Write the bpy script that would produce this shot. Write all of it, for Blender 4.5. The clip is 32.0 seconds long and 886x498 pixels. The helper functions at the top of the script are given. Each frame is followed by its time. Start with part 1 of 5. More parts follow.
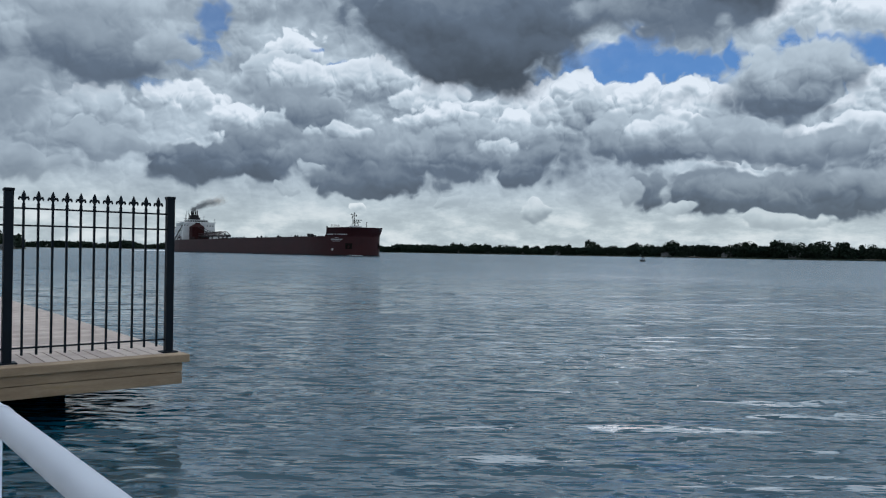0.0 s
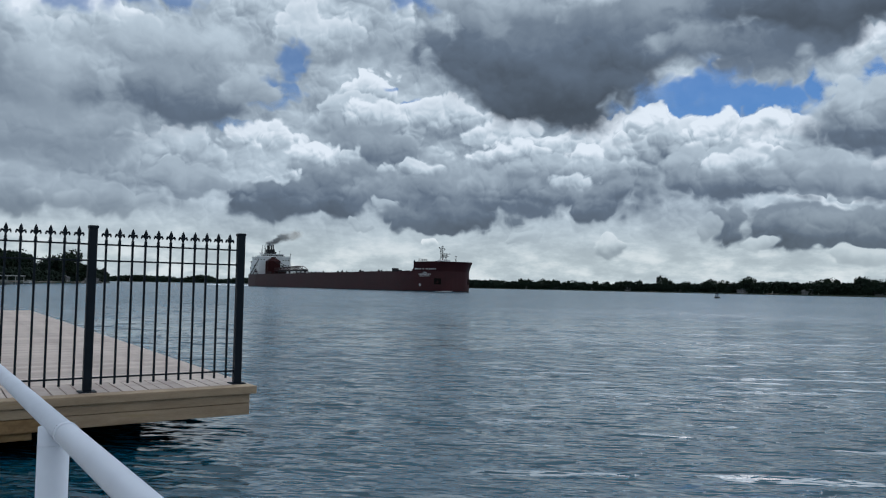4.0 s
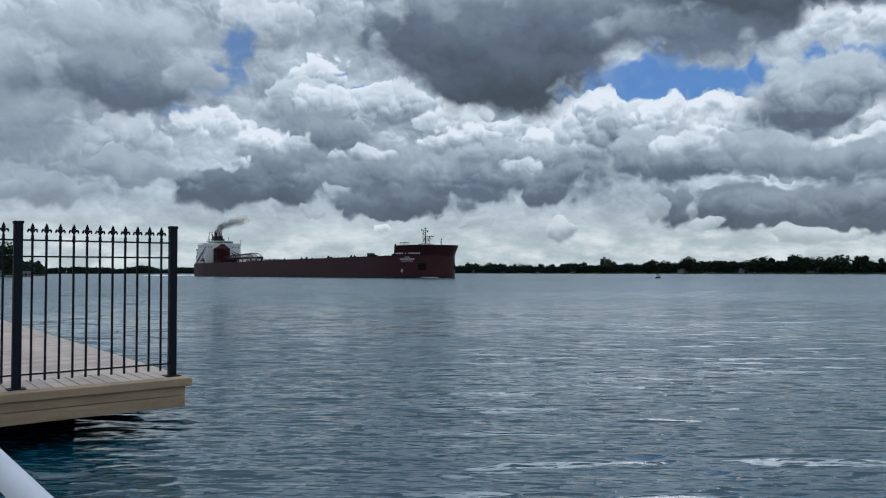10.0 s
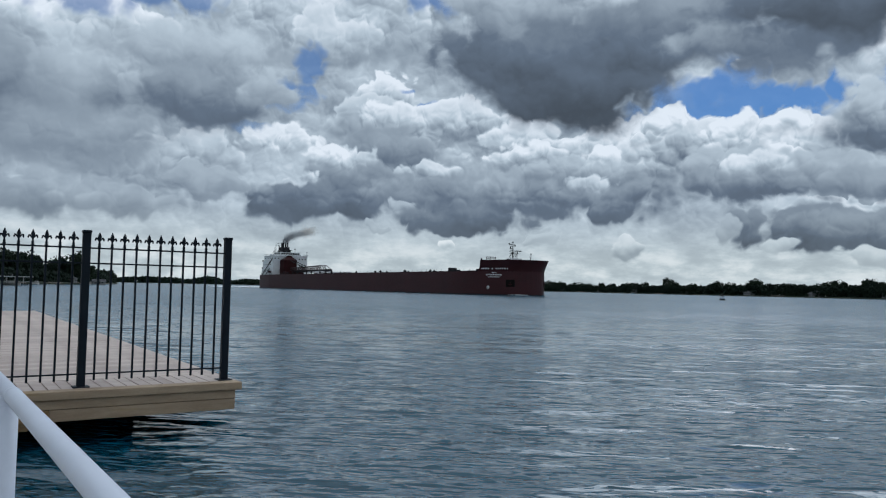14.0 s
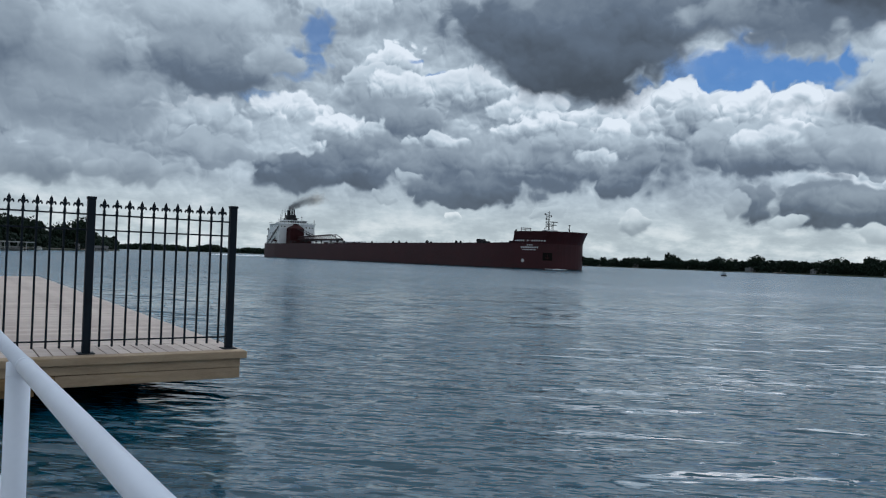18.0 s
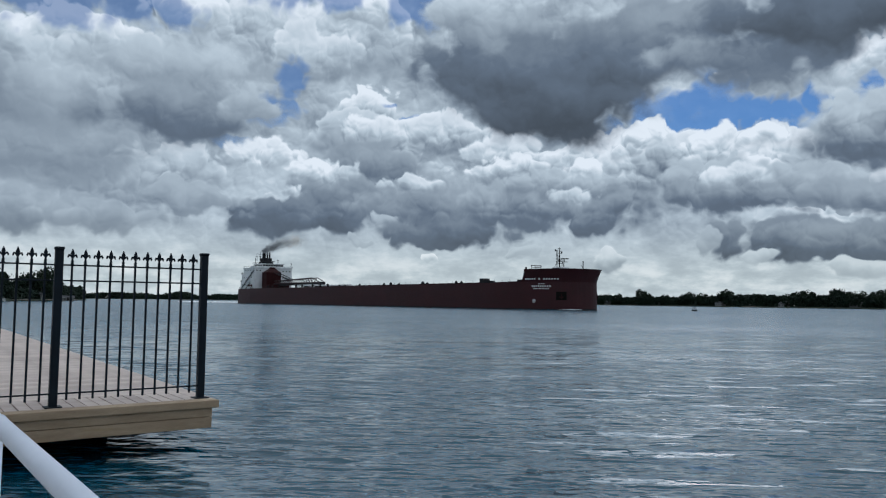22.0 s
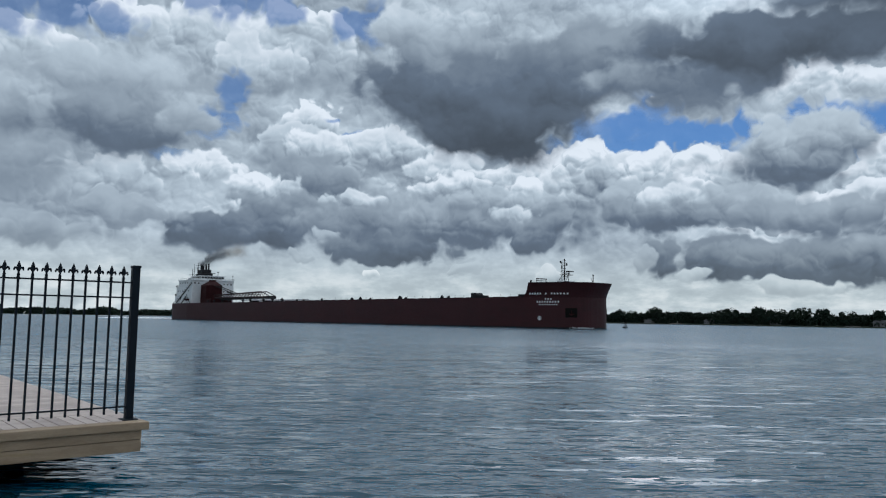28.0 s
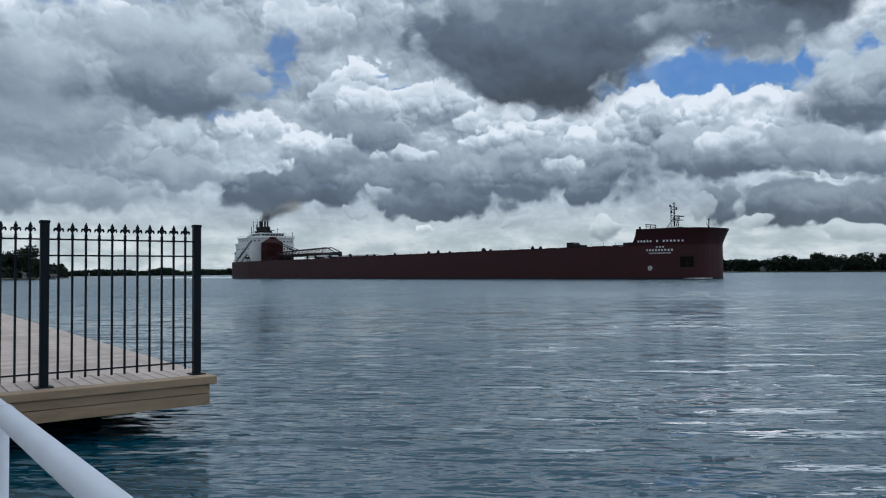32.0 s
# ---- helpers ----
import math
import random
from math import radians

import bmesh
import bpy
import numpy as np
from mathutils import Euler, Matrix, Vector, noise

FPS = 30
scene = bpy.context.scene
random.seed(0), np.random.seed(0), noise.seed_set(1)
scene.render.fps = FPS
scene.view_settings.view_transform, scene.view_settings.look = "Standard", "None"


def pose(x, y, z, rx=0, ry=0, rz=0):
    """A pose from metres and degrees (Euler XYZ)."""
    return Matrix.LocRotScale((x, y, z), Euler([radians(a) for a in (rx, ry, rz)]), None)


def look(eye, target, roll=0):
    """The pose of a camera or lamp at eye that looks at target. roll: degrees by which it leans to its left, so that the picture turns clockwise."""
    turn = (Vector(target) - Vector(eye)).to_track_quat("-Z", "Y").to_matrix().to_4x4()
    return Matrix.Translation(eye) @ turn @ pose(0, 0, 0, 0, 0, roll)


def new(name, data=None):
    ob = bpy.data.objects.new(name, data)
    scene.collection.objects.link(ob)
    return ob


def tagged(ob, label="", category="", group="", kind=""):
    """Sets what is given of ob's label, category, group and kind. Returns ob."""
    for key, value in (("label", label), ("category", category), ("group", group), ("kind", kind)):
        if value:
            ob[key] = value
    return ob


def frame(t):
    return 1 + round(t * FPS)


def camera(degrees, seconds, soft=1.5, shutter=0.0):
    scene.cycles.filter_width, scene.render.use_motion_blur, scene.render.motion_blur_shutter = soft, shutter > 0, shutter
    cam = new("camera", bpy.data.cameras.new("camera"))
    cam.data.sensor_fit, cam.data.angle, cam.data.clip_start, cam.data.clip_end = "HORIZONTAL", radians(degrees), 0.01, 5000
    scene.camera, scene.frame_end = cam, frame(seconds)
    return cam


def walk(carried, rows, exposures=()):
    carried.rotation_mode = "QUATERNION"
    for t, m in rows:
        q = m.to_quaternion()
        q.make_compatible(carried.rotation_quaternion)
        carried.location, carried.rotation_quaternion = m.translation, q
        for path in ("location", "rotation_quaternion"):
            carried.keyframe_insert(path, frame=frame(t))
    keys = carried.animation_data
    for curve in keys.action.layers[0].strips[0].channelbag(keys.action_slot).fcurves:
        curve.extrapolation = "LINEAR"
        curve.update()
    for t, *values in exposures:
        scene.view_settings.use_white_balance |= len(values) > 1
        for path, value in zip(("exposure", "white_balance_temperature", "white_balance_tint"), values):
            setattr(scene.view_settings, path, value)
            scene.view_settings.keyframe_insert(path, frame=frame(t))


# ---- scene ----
cam = camera(61.2, 32.0, 1.2)
PATH = (  # seconds, x, y, z, pitch, roll, yaw
    (0.0, -0.336, 0.367, 2.035, 0.25, -0.77, 0.80),
    (0.5, -0.315, 0.377, 2.028, 0.49, -0.70, 1.65),
    (1.0, -0.320, 0.375, 2.033, 0.48, -0.47, 3.16),
    (1.5, -0.292, 0.376, 2.033, 0.27, -0.21, 5.45),
    (2.0, -0.292, 0.377, 2.042, 0.53, -0.46, 7.07),
    (2.5, -0.275, 0.397, 2.033, 1.56, -1.14, 7.31),
    (3.0, -0.240, 0.335, 2.036, 2.55, -1.69, 6.76),
    (3.5, -0.256, 0.300, 2.030, 2.92, -1.35, 6.25),
    (5.5, -0.084, 0.099, 2.083, 1.67, -0.63, 5.87),
    (6.0, -0.063, 0.092, 2.072, 1.13, -0.67, 5.99),
    (6.5, -0.064, 0.096, 2.082, 1.35, -0.80, 6.41),
    (7.0, -0.080, 0.091, 2.069, 2.29, -1.08, 6.55),
    (7.5, -0.035, 0.091, 2.052, 2.97, -1.78, 6.33),
    (8.0, -0.100, 0.048, 2.076, 2.77, -2.70, 5.90),
    (8.5, -0.058, 0.065, 2.051, 1.72, -3.69, 5.10),
    (9.0, -0.068, 0.075, 2.055, 1.16, -3.15, 3.63),
    (9.5, -0.046, 0.065, 2.059, 1.52, -1.29, 2.42),
    (10.0, -0.029, 0.064, 2.076, 1.78, 0.16, 1.97),
    (10.5, -0.033, 0.041, 2.065, 1.53, 1.02, 1.89),
    (11.0, -0.042, 0.019, 2.066, 0.70, 1.72, 1.59),
    (11.5, -0.021, 0.029, 2.001, -2.62, 1.26, -2.98),
    (12.0, -0.058, 0.025, 2.018, -2.17, -0.79, -2.98),
    (12.5, -0.069, -0.033, 2.027, -1.36, -1.66, 2.39),
    (13.0, 0.122, -0.112, 2.047, 0.75, -0.65, 4.99),
    (13.5, 0.265, -0.208, 2.051, 2.15, -0.57, 6.27),
    (14.0, 0.241, -0.222, 2.048, 2.99, -1.11, 6.45),
    (14.5, 0.197, -0.222, 2.039, 2.97, -1.48, 5.99),
    (16.5, 0.206, -0.234, 2.061, 0.64, -0.90, 6.02),
    (17.0, 0.217, -0.181, 2.035, 1.41, -0.19, 2.48),
    (17.5, 0.204, -0.148, 2.018, 0.91, -1.70, 5.59),
    (18.0, 0.170, -0.158, 2.052, 0.82, -1.97, 6.58),
    (18.5, 0.227, -0.161, 2.062, 0.83, -0.91, 4.03),
    (19.0, 0.193, -0.170, 2.050, 0.51, -0.18, 2.27),
    (19.5, 0.210, -0.160, 2.057, 0.38, -0.35, 1.69),
    (20.0, 0.190, -0.192, 2.057, 0.83, -0.90, 1.61),
    (20.5, 0.199, -0.174, 2.050, 1.60, -1.48, 1.86),
    (21.0, 0.169, -0.188, 2.059, 2.47, -1.51, 2.73),
    (21.5, 0.179, -0.184, 2.059, 3.49, -0.96, 3.90),
    (22.0, 0.169, -0.200, 2.062, 4.03, -0.60, 4.52),
    (22.5, 0.158, -0.201, 2.057, 3.74, -0.90, 3.88),
    (23.0, 0.147, -0.214, 2.050, 3.15, -0.81, 2.44),
    (23.5, 0.118, -0.193, 2.048, 2.25, -0.80, 0.87),
    (24.0, 0.115, -0.183, 2.028, 1.41, -0.89, -1.23),
    (24.5, 0.061, -0.199, 2.017, 1.17, -0.85, -3.96),
    (25.0, 0.049, -0.217, 2.032, 1.62, -0.54, -5.85),
    (25.5, 0.124, -0.239, 2.061, 2.74, -0.49, -4.50),
    (26.0, 0.223, -0.284, 2.028, 3.32, 0.05, -1.06),
    (26.5, 0.195, -0.231, 2.052, 3.45, 0.31, 0.50),
    (28.5, -0.080, 0.117, 2.056, 5.65, -1.12, -0.81),
    (29.0, -0.157, 0.128, 2.057, 5.10, -1.15, -1.03),
    (29.5, -0.206, 0.144, 2.058, 3.74, -1.03, -0.88),
    (30.0, -0.174, 0.156, 2.043, 2.61, -0.64, 0.02),
    (30.5, -0.165, 0.155, 2.046, 1.75, -0.09, 1.57),
    (31.0, -0.135, 0.146, 2.023, 1.05, 0.73, 2.86),
    (31.5, -0.145, 0.122, 2.059, 0.97, 1.08, 3.29),
    (32.0, -0.095, 0.116, 2.031, 1.81, 0.50, 3.38),
)
walk(cam, [(t, pose(x, y, z, 90 + p, r, w)) for t, x, y, z, p, r, w in PATH], ((0, 0.1, 5900, 10), (32, 0.1, 5900, 10)))

# ---- world, sun, sky ----
SUN_AZ, SUN_EL = 20.0, 46.0
world = bpy.data.worlds.new("world")
scene.world = world
world.use_nodes = True
wn = world.node_tree
sky_node = wn.nodes.new("ShaderNodeTexSky")
sky_node.sky_type, sky_node.sun_disc = "NISHITA", False
sky_node.sun_elevation, sky_node.sun_rotation = radians(SUN_EL), radians(SUN_AZ)
wn.nodes["Background"].inputs["Strength"].default_value = 0.05
sky_node.dust_density, sky_node.ozone_density, sky_node.altitude = 0.3, 3.0, 600
deep = wn.nodes.new("ShaderNodeMix")
deep.data_type, deep.blend_type = "RGBA", "MULTIPLY"
deep.inputs[0].default_value, deep.inputs[7].default_value = 1.0, (0.55, 0.85, 1.15, 1)
wn.links.new(sky_node.outputs[0], deep.inputs[6])
wn.links.new(deep.outputs[2], wn.nodes["Background"].inputs["Color"])
sun = new("sun", bpy.data.lights.new("sun", "SUN"))
sun.data.energy, sun.data.angle, sun.data.color = 0.9, radians(30), (1.0, 0.95, 0.88)
sa, se = radians(SUN_AZ), radians(SUN_EL)
sun.matrix_world = look((900 * math.sin(sa) * math.cos(se), 900 * math.cos(sa) * math.cos(se), 900 * math.sin(se)), (0, 0, 0))


# ---- node helpers and materials ----
class Tree:
    """Short ways to write shader nodes."""

    def __init__(self, name):
        self.mat = bpy.data.materials.new(name)
        self.mat.use_nodes = True
        self.nt = self.mat.node_tree
        self.bsdf = self.nt.nodes["Principled BSDF"]
        self.out = self.nt.nodes["Material Output"]

    def node(self, kind, operation="", use_clamp=False, interpolation_type="", data_type=""):
        n = self.nt.nodes.new(kind)
        if operation:
            n.operation = operation
        if use_clamp:
            n.use_clamp = True
        if interpolation_type:
            n.interpolation_type = interpolation_type
        if data_type:
            n.data_type = data_type
        return n

    def link(self, a, b):
        self.nt.links.new(a, b)

    def put(self, sock, v):
        if isinstance(v, bpy.types.NodeSocket):
            self.link(v, sock)
        else:
            sock.default_value = v

    def math(self, op, a, b=0.0, c=0.0, clamp=False):
        n = self.node("ShaderNodeMath", operation=op, use_clamp=clamp)
        for s, v in zip(n.inputs, (a, b, c)):
            self.put(s, v)
        return n.outputs[0]

    def vec(self, op, a, b=(0, 0, 0)):
        n = self.node("ShaderNodeVectorMath", operation=op)
        self.put(n.inputs[0], a)
        self.put(n.inputs[3 if op == "SCALE" else 1], b)
        return n.outputs["Value" if op in ("LENGTH", "DOT_PRODUCT", "DISTANCE") else "Vector"]

    def coords(self, which="Object"):
        return self.node("ShaderNodeTexCoord").outputs[which]

    def noise(self, v, scale, detail=4.0, rough=0.55, distort=0.0):
        n = self.node("ShaderNodeTexNoise")
        self.put(n.inputs["Vector"], v)
        for k, x in (("Scale", scale), ("Detail", detail), ("Roughness", rough), ("Distortion", distort)):
            n.inputs[k].default_value = x
        return n.outputs["Fac"]

    def ramp(self, f, lo, hi, a=0.0, b=1.0, smooth=True):
        n = self.node("ShaderNodeMapRange", interpolation_type="SMOOTHSTEP" if smooth else "LINEAR")
        for s, v in zip(n.inputs, (f, lo, hi, a, b)):
            self.put(s, v)
        return n.outputs[0]

    def mix(self, f, a, b):
        n = self.node("ShaderNodeMix", data_type="RGBA")
        self.put(n.inputs[0], f)
        for s, v in ((n.inputs[6], a), (n.inputs[7], b)):
            self.put(s, (*v, 1) if isinstance(v, tuple) and len(v) == 3 else v)
        return n.outputs[2]

    def bump(self, height, strength, distance):
        n = self.node("ShaderNodeBump")
        n.inputs["Strength"].default_value, n.inputs["Distance"].default_value = strength, distance
        self.link(height, n.inputs["Height"])
        self.link(n.outputs[0], self.bsdf.inputs["Normal"])
        return n

    def set(self, **kw):
        for k, v in kw.items():
            self.put(self.bsdf.inputs[k.replace("_", " ")], (*v, 1) if isinstance(v, tuple) and len(v) == 3 else v)


def surface(name, dark, light, rough=0.6, metal=0.0, scale=4.0, fine=60.0, bump=0.3, depth=0.002, stretch=(1, 1, 1), vary=0.0, stain=None, stain_scale=1.2):
    """A painted, wooden or stony surface: two scales of variation, relief and, if wanted, stains."""
    t = Tree(name)
    v = t.vec("MULTIPLY", t.coords(), stretch)
    big, small = t.noise(v, scale, 5, 0.6), t.noise(v, fine, 3, 0.6)
    f = t.math("ADD", t.math("MULTIPLY", big, 0.65), t.math("MULTIPLY", small, 0.35))
    if vary:
        r = t.node("ShaderNodeObjectInfo").outputs["Random"]
        f = t.math("ADD", f, t.math("MULTIPLY", t.math("SUBTRACT", r, 0.5), vary))
    col = t.mix(t.ramp(f, 0.3, 0.7), dark, light)
    if stain:
        col = t.mix(t.ramp(t.noise(v, stain_scale, 6, 0.65), 0.55, 0.75), col, stain)
    t.set(Base_Color=col, Roughness=t.ramp(small, 0.2, 0.8, rough - 0.1, rough + 0.1), Metallic=metal)
    t.bump(small, bump, depth)
    return t.mat


M_IRON = surface("black_iron", (0.003, 0.006, 0.011), (0.006, 0.012, 0.020), 0.6, 0.0, 6, 90, 0.25, 0.001)
M_IRON.node_tree.nodes["Principled BSDF"].inputs["Specular IOR Level"].default_value = 0.2
M_PLANK = surface("weathered_plank", (0.37, 0.295, 0.26), (0.55, 0.455, 0.40), 0.8, 0, 3, 40, 0.4, 0.002, (1, 1, 1), 0.25)
M_FASCIA = surface("tan_timber", (0.27, 0.185, 0.115), (0.42, 0.31, 0.205), 0.75, 0, 2, 30, 0.4, 0.002, (1, 1, 6), 0, (0.30, 0.20, 0.06), 0.9)
M_BEAM = surface("stained_beam_timber", (0.17, 0.090, 0.032), (0.36, 0.235, 0.115), 0.8, 0, 1.6, 24, 0.5, 0.003, (1, 1, 2), 0, (0.035, 0.018, 0.010), 1.1)
# near-black: holds the shade under the pier and in the anchor pockets
M_WOOD_AND_SHADE = surface("dark_timber_and_shade", (0.004, 0.0035, 0.003), (0.010, 0.009, 0.008), 0.7)
M_WHITE_PAINT = surface("white_rail_paint", (0.58, 0.61, 0.69), (0.64, 0.67, 0.755), 0.5, 0, 8, 60, 0.0, 0.0006)
M_RUST = surface("rust", (0.03, 0.015, 0.010), (0.09, 0.04, 0.02), 0.9, 0, 200, 900, 0.4, 0.0005)
M_CONCRETE = surface("quay_concrete", (0.30, 0.29, 0.27), (0.42, 0.41, 0.39), 0.9, 0, 2, 50, 0.5, 0.003)
M_HULL = surface("oxide_red_hull_paint", (0.030, 0.0065, 0.009), (0.047, 0.010, 0.0125), 0.55, 0, 0.12, 1.5, 0.3, 0.02, (0.5, 1, 1), 0, (0.028, 0.009, 0.009), 0.25)
M_HULL.node_tree.nodes["Principled BSDF"].inputs["Specular IOR Level"].default_value = 0.25
M_SHIPWHITE = surface("ship_white_paint", (0.62, 0.63, 0.64), (0.76, 0.77, 0.77), 0.5, 0, 0.3, 4, 0.2, 0.01)
M_SHIPDARK = surface("ship_black_paint", (0.012, 0.012, 0.014), (0.03, 0.03, 0.033), 0.5, 0, 0.5, 4, 0.2, 0.01)
M_SHIPBROWN = surface("rusty_brown_steel", (0.022, 0.006, 0.007), (0.038, 0.010, 0.011), 0.6, 0, 0.4, 4, 0.3, 0.01)
M_SHIPGREY = surface("boom_dark_steel", (0.040, 0.026, 0.028), (0.075, 0.050, 0.052), 0.5, 0, 0.5, 4, 0.2, 0.01)
M_GLASS_DARK = surface("dark_window_glass", (0.008, 0.010, 0.013), (0.015, 0.018, 0.022), 0.12)
for dull in (M_SHIPDARK, M_SHIPBROWN, M_SHIPGREY, M_WOOD_AND_SHADE):
    dull.node_tree.nodes["Principled BSDF"].inputs["Specular IOR Level"].default_value = 0.08
M_BARK = surface("tree_bark", (0.05, 0.04, 0.03), (0.10, 0.08, 0.06), 0.9, 0, 1, 8, 0.5, 0.02)
M_LAWN = surface("grass_bank", (0.014, 0.021, 0.010), (0.030, 0.040, 0.017), 0.95, 0, 0.05, 0.6, 0.5, 0.1)


def leaf_material(name, dark, light):
    t = Tree(name)
    r = t.node("ShaderNodeNewGeometry").outputs["Random Per Island"]
    n = t.noise(t.coords(), 0.5, 3, 0.6)
    t.set(Base_Color=t.mix(t.math("ADD", t.math("MULTIPLY", r, 0.6), t.math("MULTIPLY", n, 0.4)), dark, light), Roughness=0.8)
    t.bsdf.inputs["Specular IOR Level"].default_value = 0.15
    return t.mat


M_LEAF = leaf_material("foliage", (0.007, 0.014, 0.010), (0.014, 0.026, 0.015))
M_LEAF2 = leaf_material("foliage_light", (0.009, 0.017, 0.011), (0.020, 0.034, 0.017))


def water_material():
    """Rippled water: short steep fronts, ripples too fine or too far off for the mesh, and normals leaned to suit the
    camera's view.
    """
    t = Tree("river_water")
    p = t.coords()
    away = t.vec("LENGTH", p)
    gust = t.ramp(t.noise(t.vec("MULTIPLY", p, (0.22, 1.0, 1.0)), 0.05, 5, 0.6), 0.32, 0.68, 0.6, 1.4)

    def ripples(sizes):
        total = None
        for long, scale, k in sizes:
            n = t.node("ShaderNodeTexNoise")
            n.noise_dimensions = "2D"
            t.link(t.vec("MULTIPLY", p, (long, 1.0, 1.0)), n.inputs["Vector"])
            n.inputs["Scale"].default_value, n.inputs["Detail"].default_value, n.inputs["Roughness"].default_value, n.inputs["Distortion"].default_value = scale, 2.0, 0.55, 0.3
            v = t.vec("MULTIPLY", t.vec("SUBTRACT", n.outputs["Color"], (0.5, 0.5, 0.5)), (0.4 * k, k, 0.0))
            total = v if total is None else t.vec("ADD", total, v)
        return total

    fine = t.vec("SCALE", ripples(((0.4, 24.0, 0.08), (0.4, 10.0, 0.06))), t.ramp(away, 10.0, 40.0, 1.0, 0.3))
    broad = t.vec("SCALE", ripples(((0.45, 1.1, 0.14), (0.30, 0.28, 0.10), (0.18, 0.07, 0.08))), t.ramp(away, 9.0, 30.0, 0.2, 0.8))
    ripple = t.vec("SCALE", t.vec("ADD", fine, broad), t.math("MULTIPLY", gust, t.ramp(away, 40.0, 200.0, 1.0, 0.4)))
    # steep fronts of three sizes of wave; the small ones are lost with distance
    sp = t.node("ShaderNodeSeparateXYZ")
    t.link(p, sp.inputs[0])
    along_y = sp.outputs[1]
    front = None
    for long, scale, lo, near, gone, k in ((0.30, 17.0, 0.612, 10.0, 22.0, 0.66), (0.27, 9.5, 0.615, 20.0, 42.0, 0.74), (0.24, 4.6, 0.622, 45.0, 100.0, 0.66), (0.20, 1.6, 0.635, 110.0, 280.0, 0.30)):
        n = t.node("ShaderNodeTexNoise")
        n.noise_dimensions = "2D"
        t.link(t.vec("MULTIPLY", p, (long, 1.0, 1.0)), n.inputs["Vector"])
        n.inputs["Scale"].default_value, n.inputs["Detail"].default_value, n.inputs["Roughness"].default_value, n.inputs["Distortion"].default_value = scale, 2.5, 0.5, 0.2
        # waves follow one another at an even pace
        pace = t.math("SINE", t.math("MULTIPLY_ADD", along_y, 5.2 * scale, t.math("MULTIPLY", t.noise(t.vec("MULTIPLY", p, (long * 1.6, 1.0, 1.0)), scale * 0.22, 2.0), 14.0)))
        crests = t.math("MULTIPLY_ADD", pace, 0.075, n.outputs["Fac"])
        level = t.math("MULTIPLY_ADD", gust, -0.06, lo + 0.06)
        crest = t.math("MULTIPLY", t.ramp(crests, level, t.math("ADD", level, 0.035), 0.0, k), t.ramp(away, near, gone, 1.0, 0.0))
        front = crest if front is None else t.math("ADD", front, crest)
    # normals lean with distance from the camera, so the water mirrors brighter sky
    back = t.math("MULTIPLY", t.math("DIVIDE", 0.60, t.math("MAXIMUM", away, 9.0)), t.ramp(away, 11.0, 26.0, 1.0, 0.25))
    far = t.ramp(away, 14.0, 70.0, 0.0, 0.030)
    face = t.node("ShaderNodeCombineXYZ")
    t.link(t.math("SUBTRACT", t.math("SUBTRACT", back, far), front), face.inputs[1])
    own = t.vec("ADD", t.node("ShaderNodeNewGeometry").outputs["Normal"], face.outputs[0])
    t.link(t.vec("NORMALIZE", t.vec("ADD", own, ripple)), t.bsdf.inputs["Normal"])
    patch = t.noise(p, 0.05, 3, 0.5)
    # ripples too fine to model spread the reflection further out on the river
    rough = t.ramp(away, 8.0, 100.0, 0.11, 0.24)
    t.bsdf.inputs["IOR"].default_value = 1.74
    t.set(Base_Color=t.mix(patch, (0.001, 0.042, 0.073), (0.002, 0.059, 0.098)), Roughness=rough)
    return t.mat


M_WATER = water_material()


def foam_material():
    t = Tree("wake_foam")
    n = t.noise(t.coords(), 0.9, 5, 0.7)
    t.set(Base_Color=t.mix(n, (0.70, 0.74, 0.76), (0.86, 0.88, 0.89)), Roughness=0.7, Alpha=t.ramp(n, 0.36, 0.54))
    t.bump(n, 0.5, 0.2)
    return t.mat


M_FOAM = foam_material()


# clouds by direction: azimuth, elevation, half width, half height in degrees, tone of base and head
GAPS = (
    # the first gap is out of view, added to let the sun lamp through
    (20.0, 46.0, 11.0, 8.0), (-16.7, 15.7, 1.35, 1.8), (-18.1, 14.1, 2.1, 1.0), (-21.2, 11.4, 2.0, 0.3), (-10.1, 15.0, 1.0, 0.35),
    (-8.8, 13.9, 0.8, 0.45), (10.8, 13.7, 4.2, 1.6), (15.9, 13.9, 5.0, 2.2), (22.1, 14.2, 5.4, 1.7), (17.9, 11.8, 0.8, 0.8),
    (30.6, 12.9, 6.5, 1.5), (28.3, 11.7, 1.3, 1.1), (34.1, 8.9, 0.9, 0.5), (-36.0, 19.6, 5.0, 1.6), (-29.0, 20.8, 4.0, 1.6),
    (-13.8, 22.2, 1.7, 0.8), (-7.9, 22.1, 2.2, 1.7), (-24.0, 23.4, 9.0, 1.8), (-37.0, 22.6, 7.0, 2.0),
)
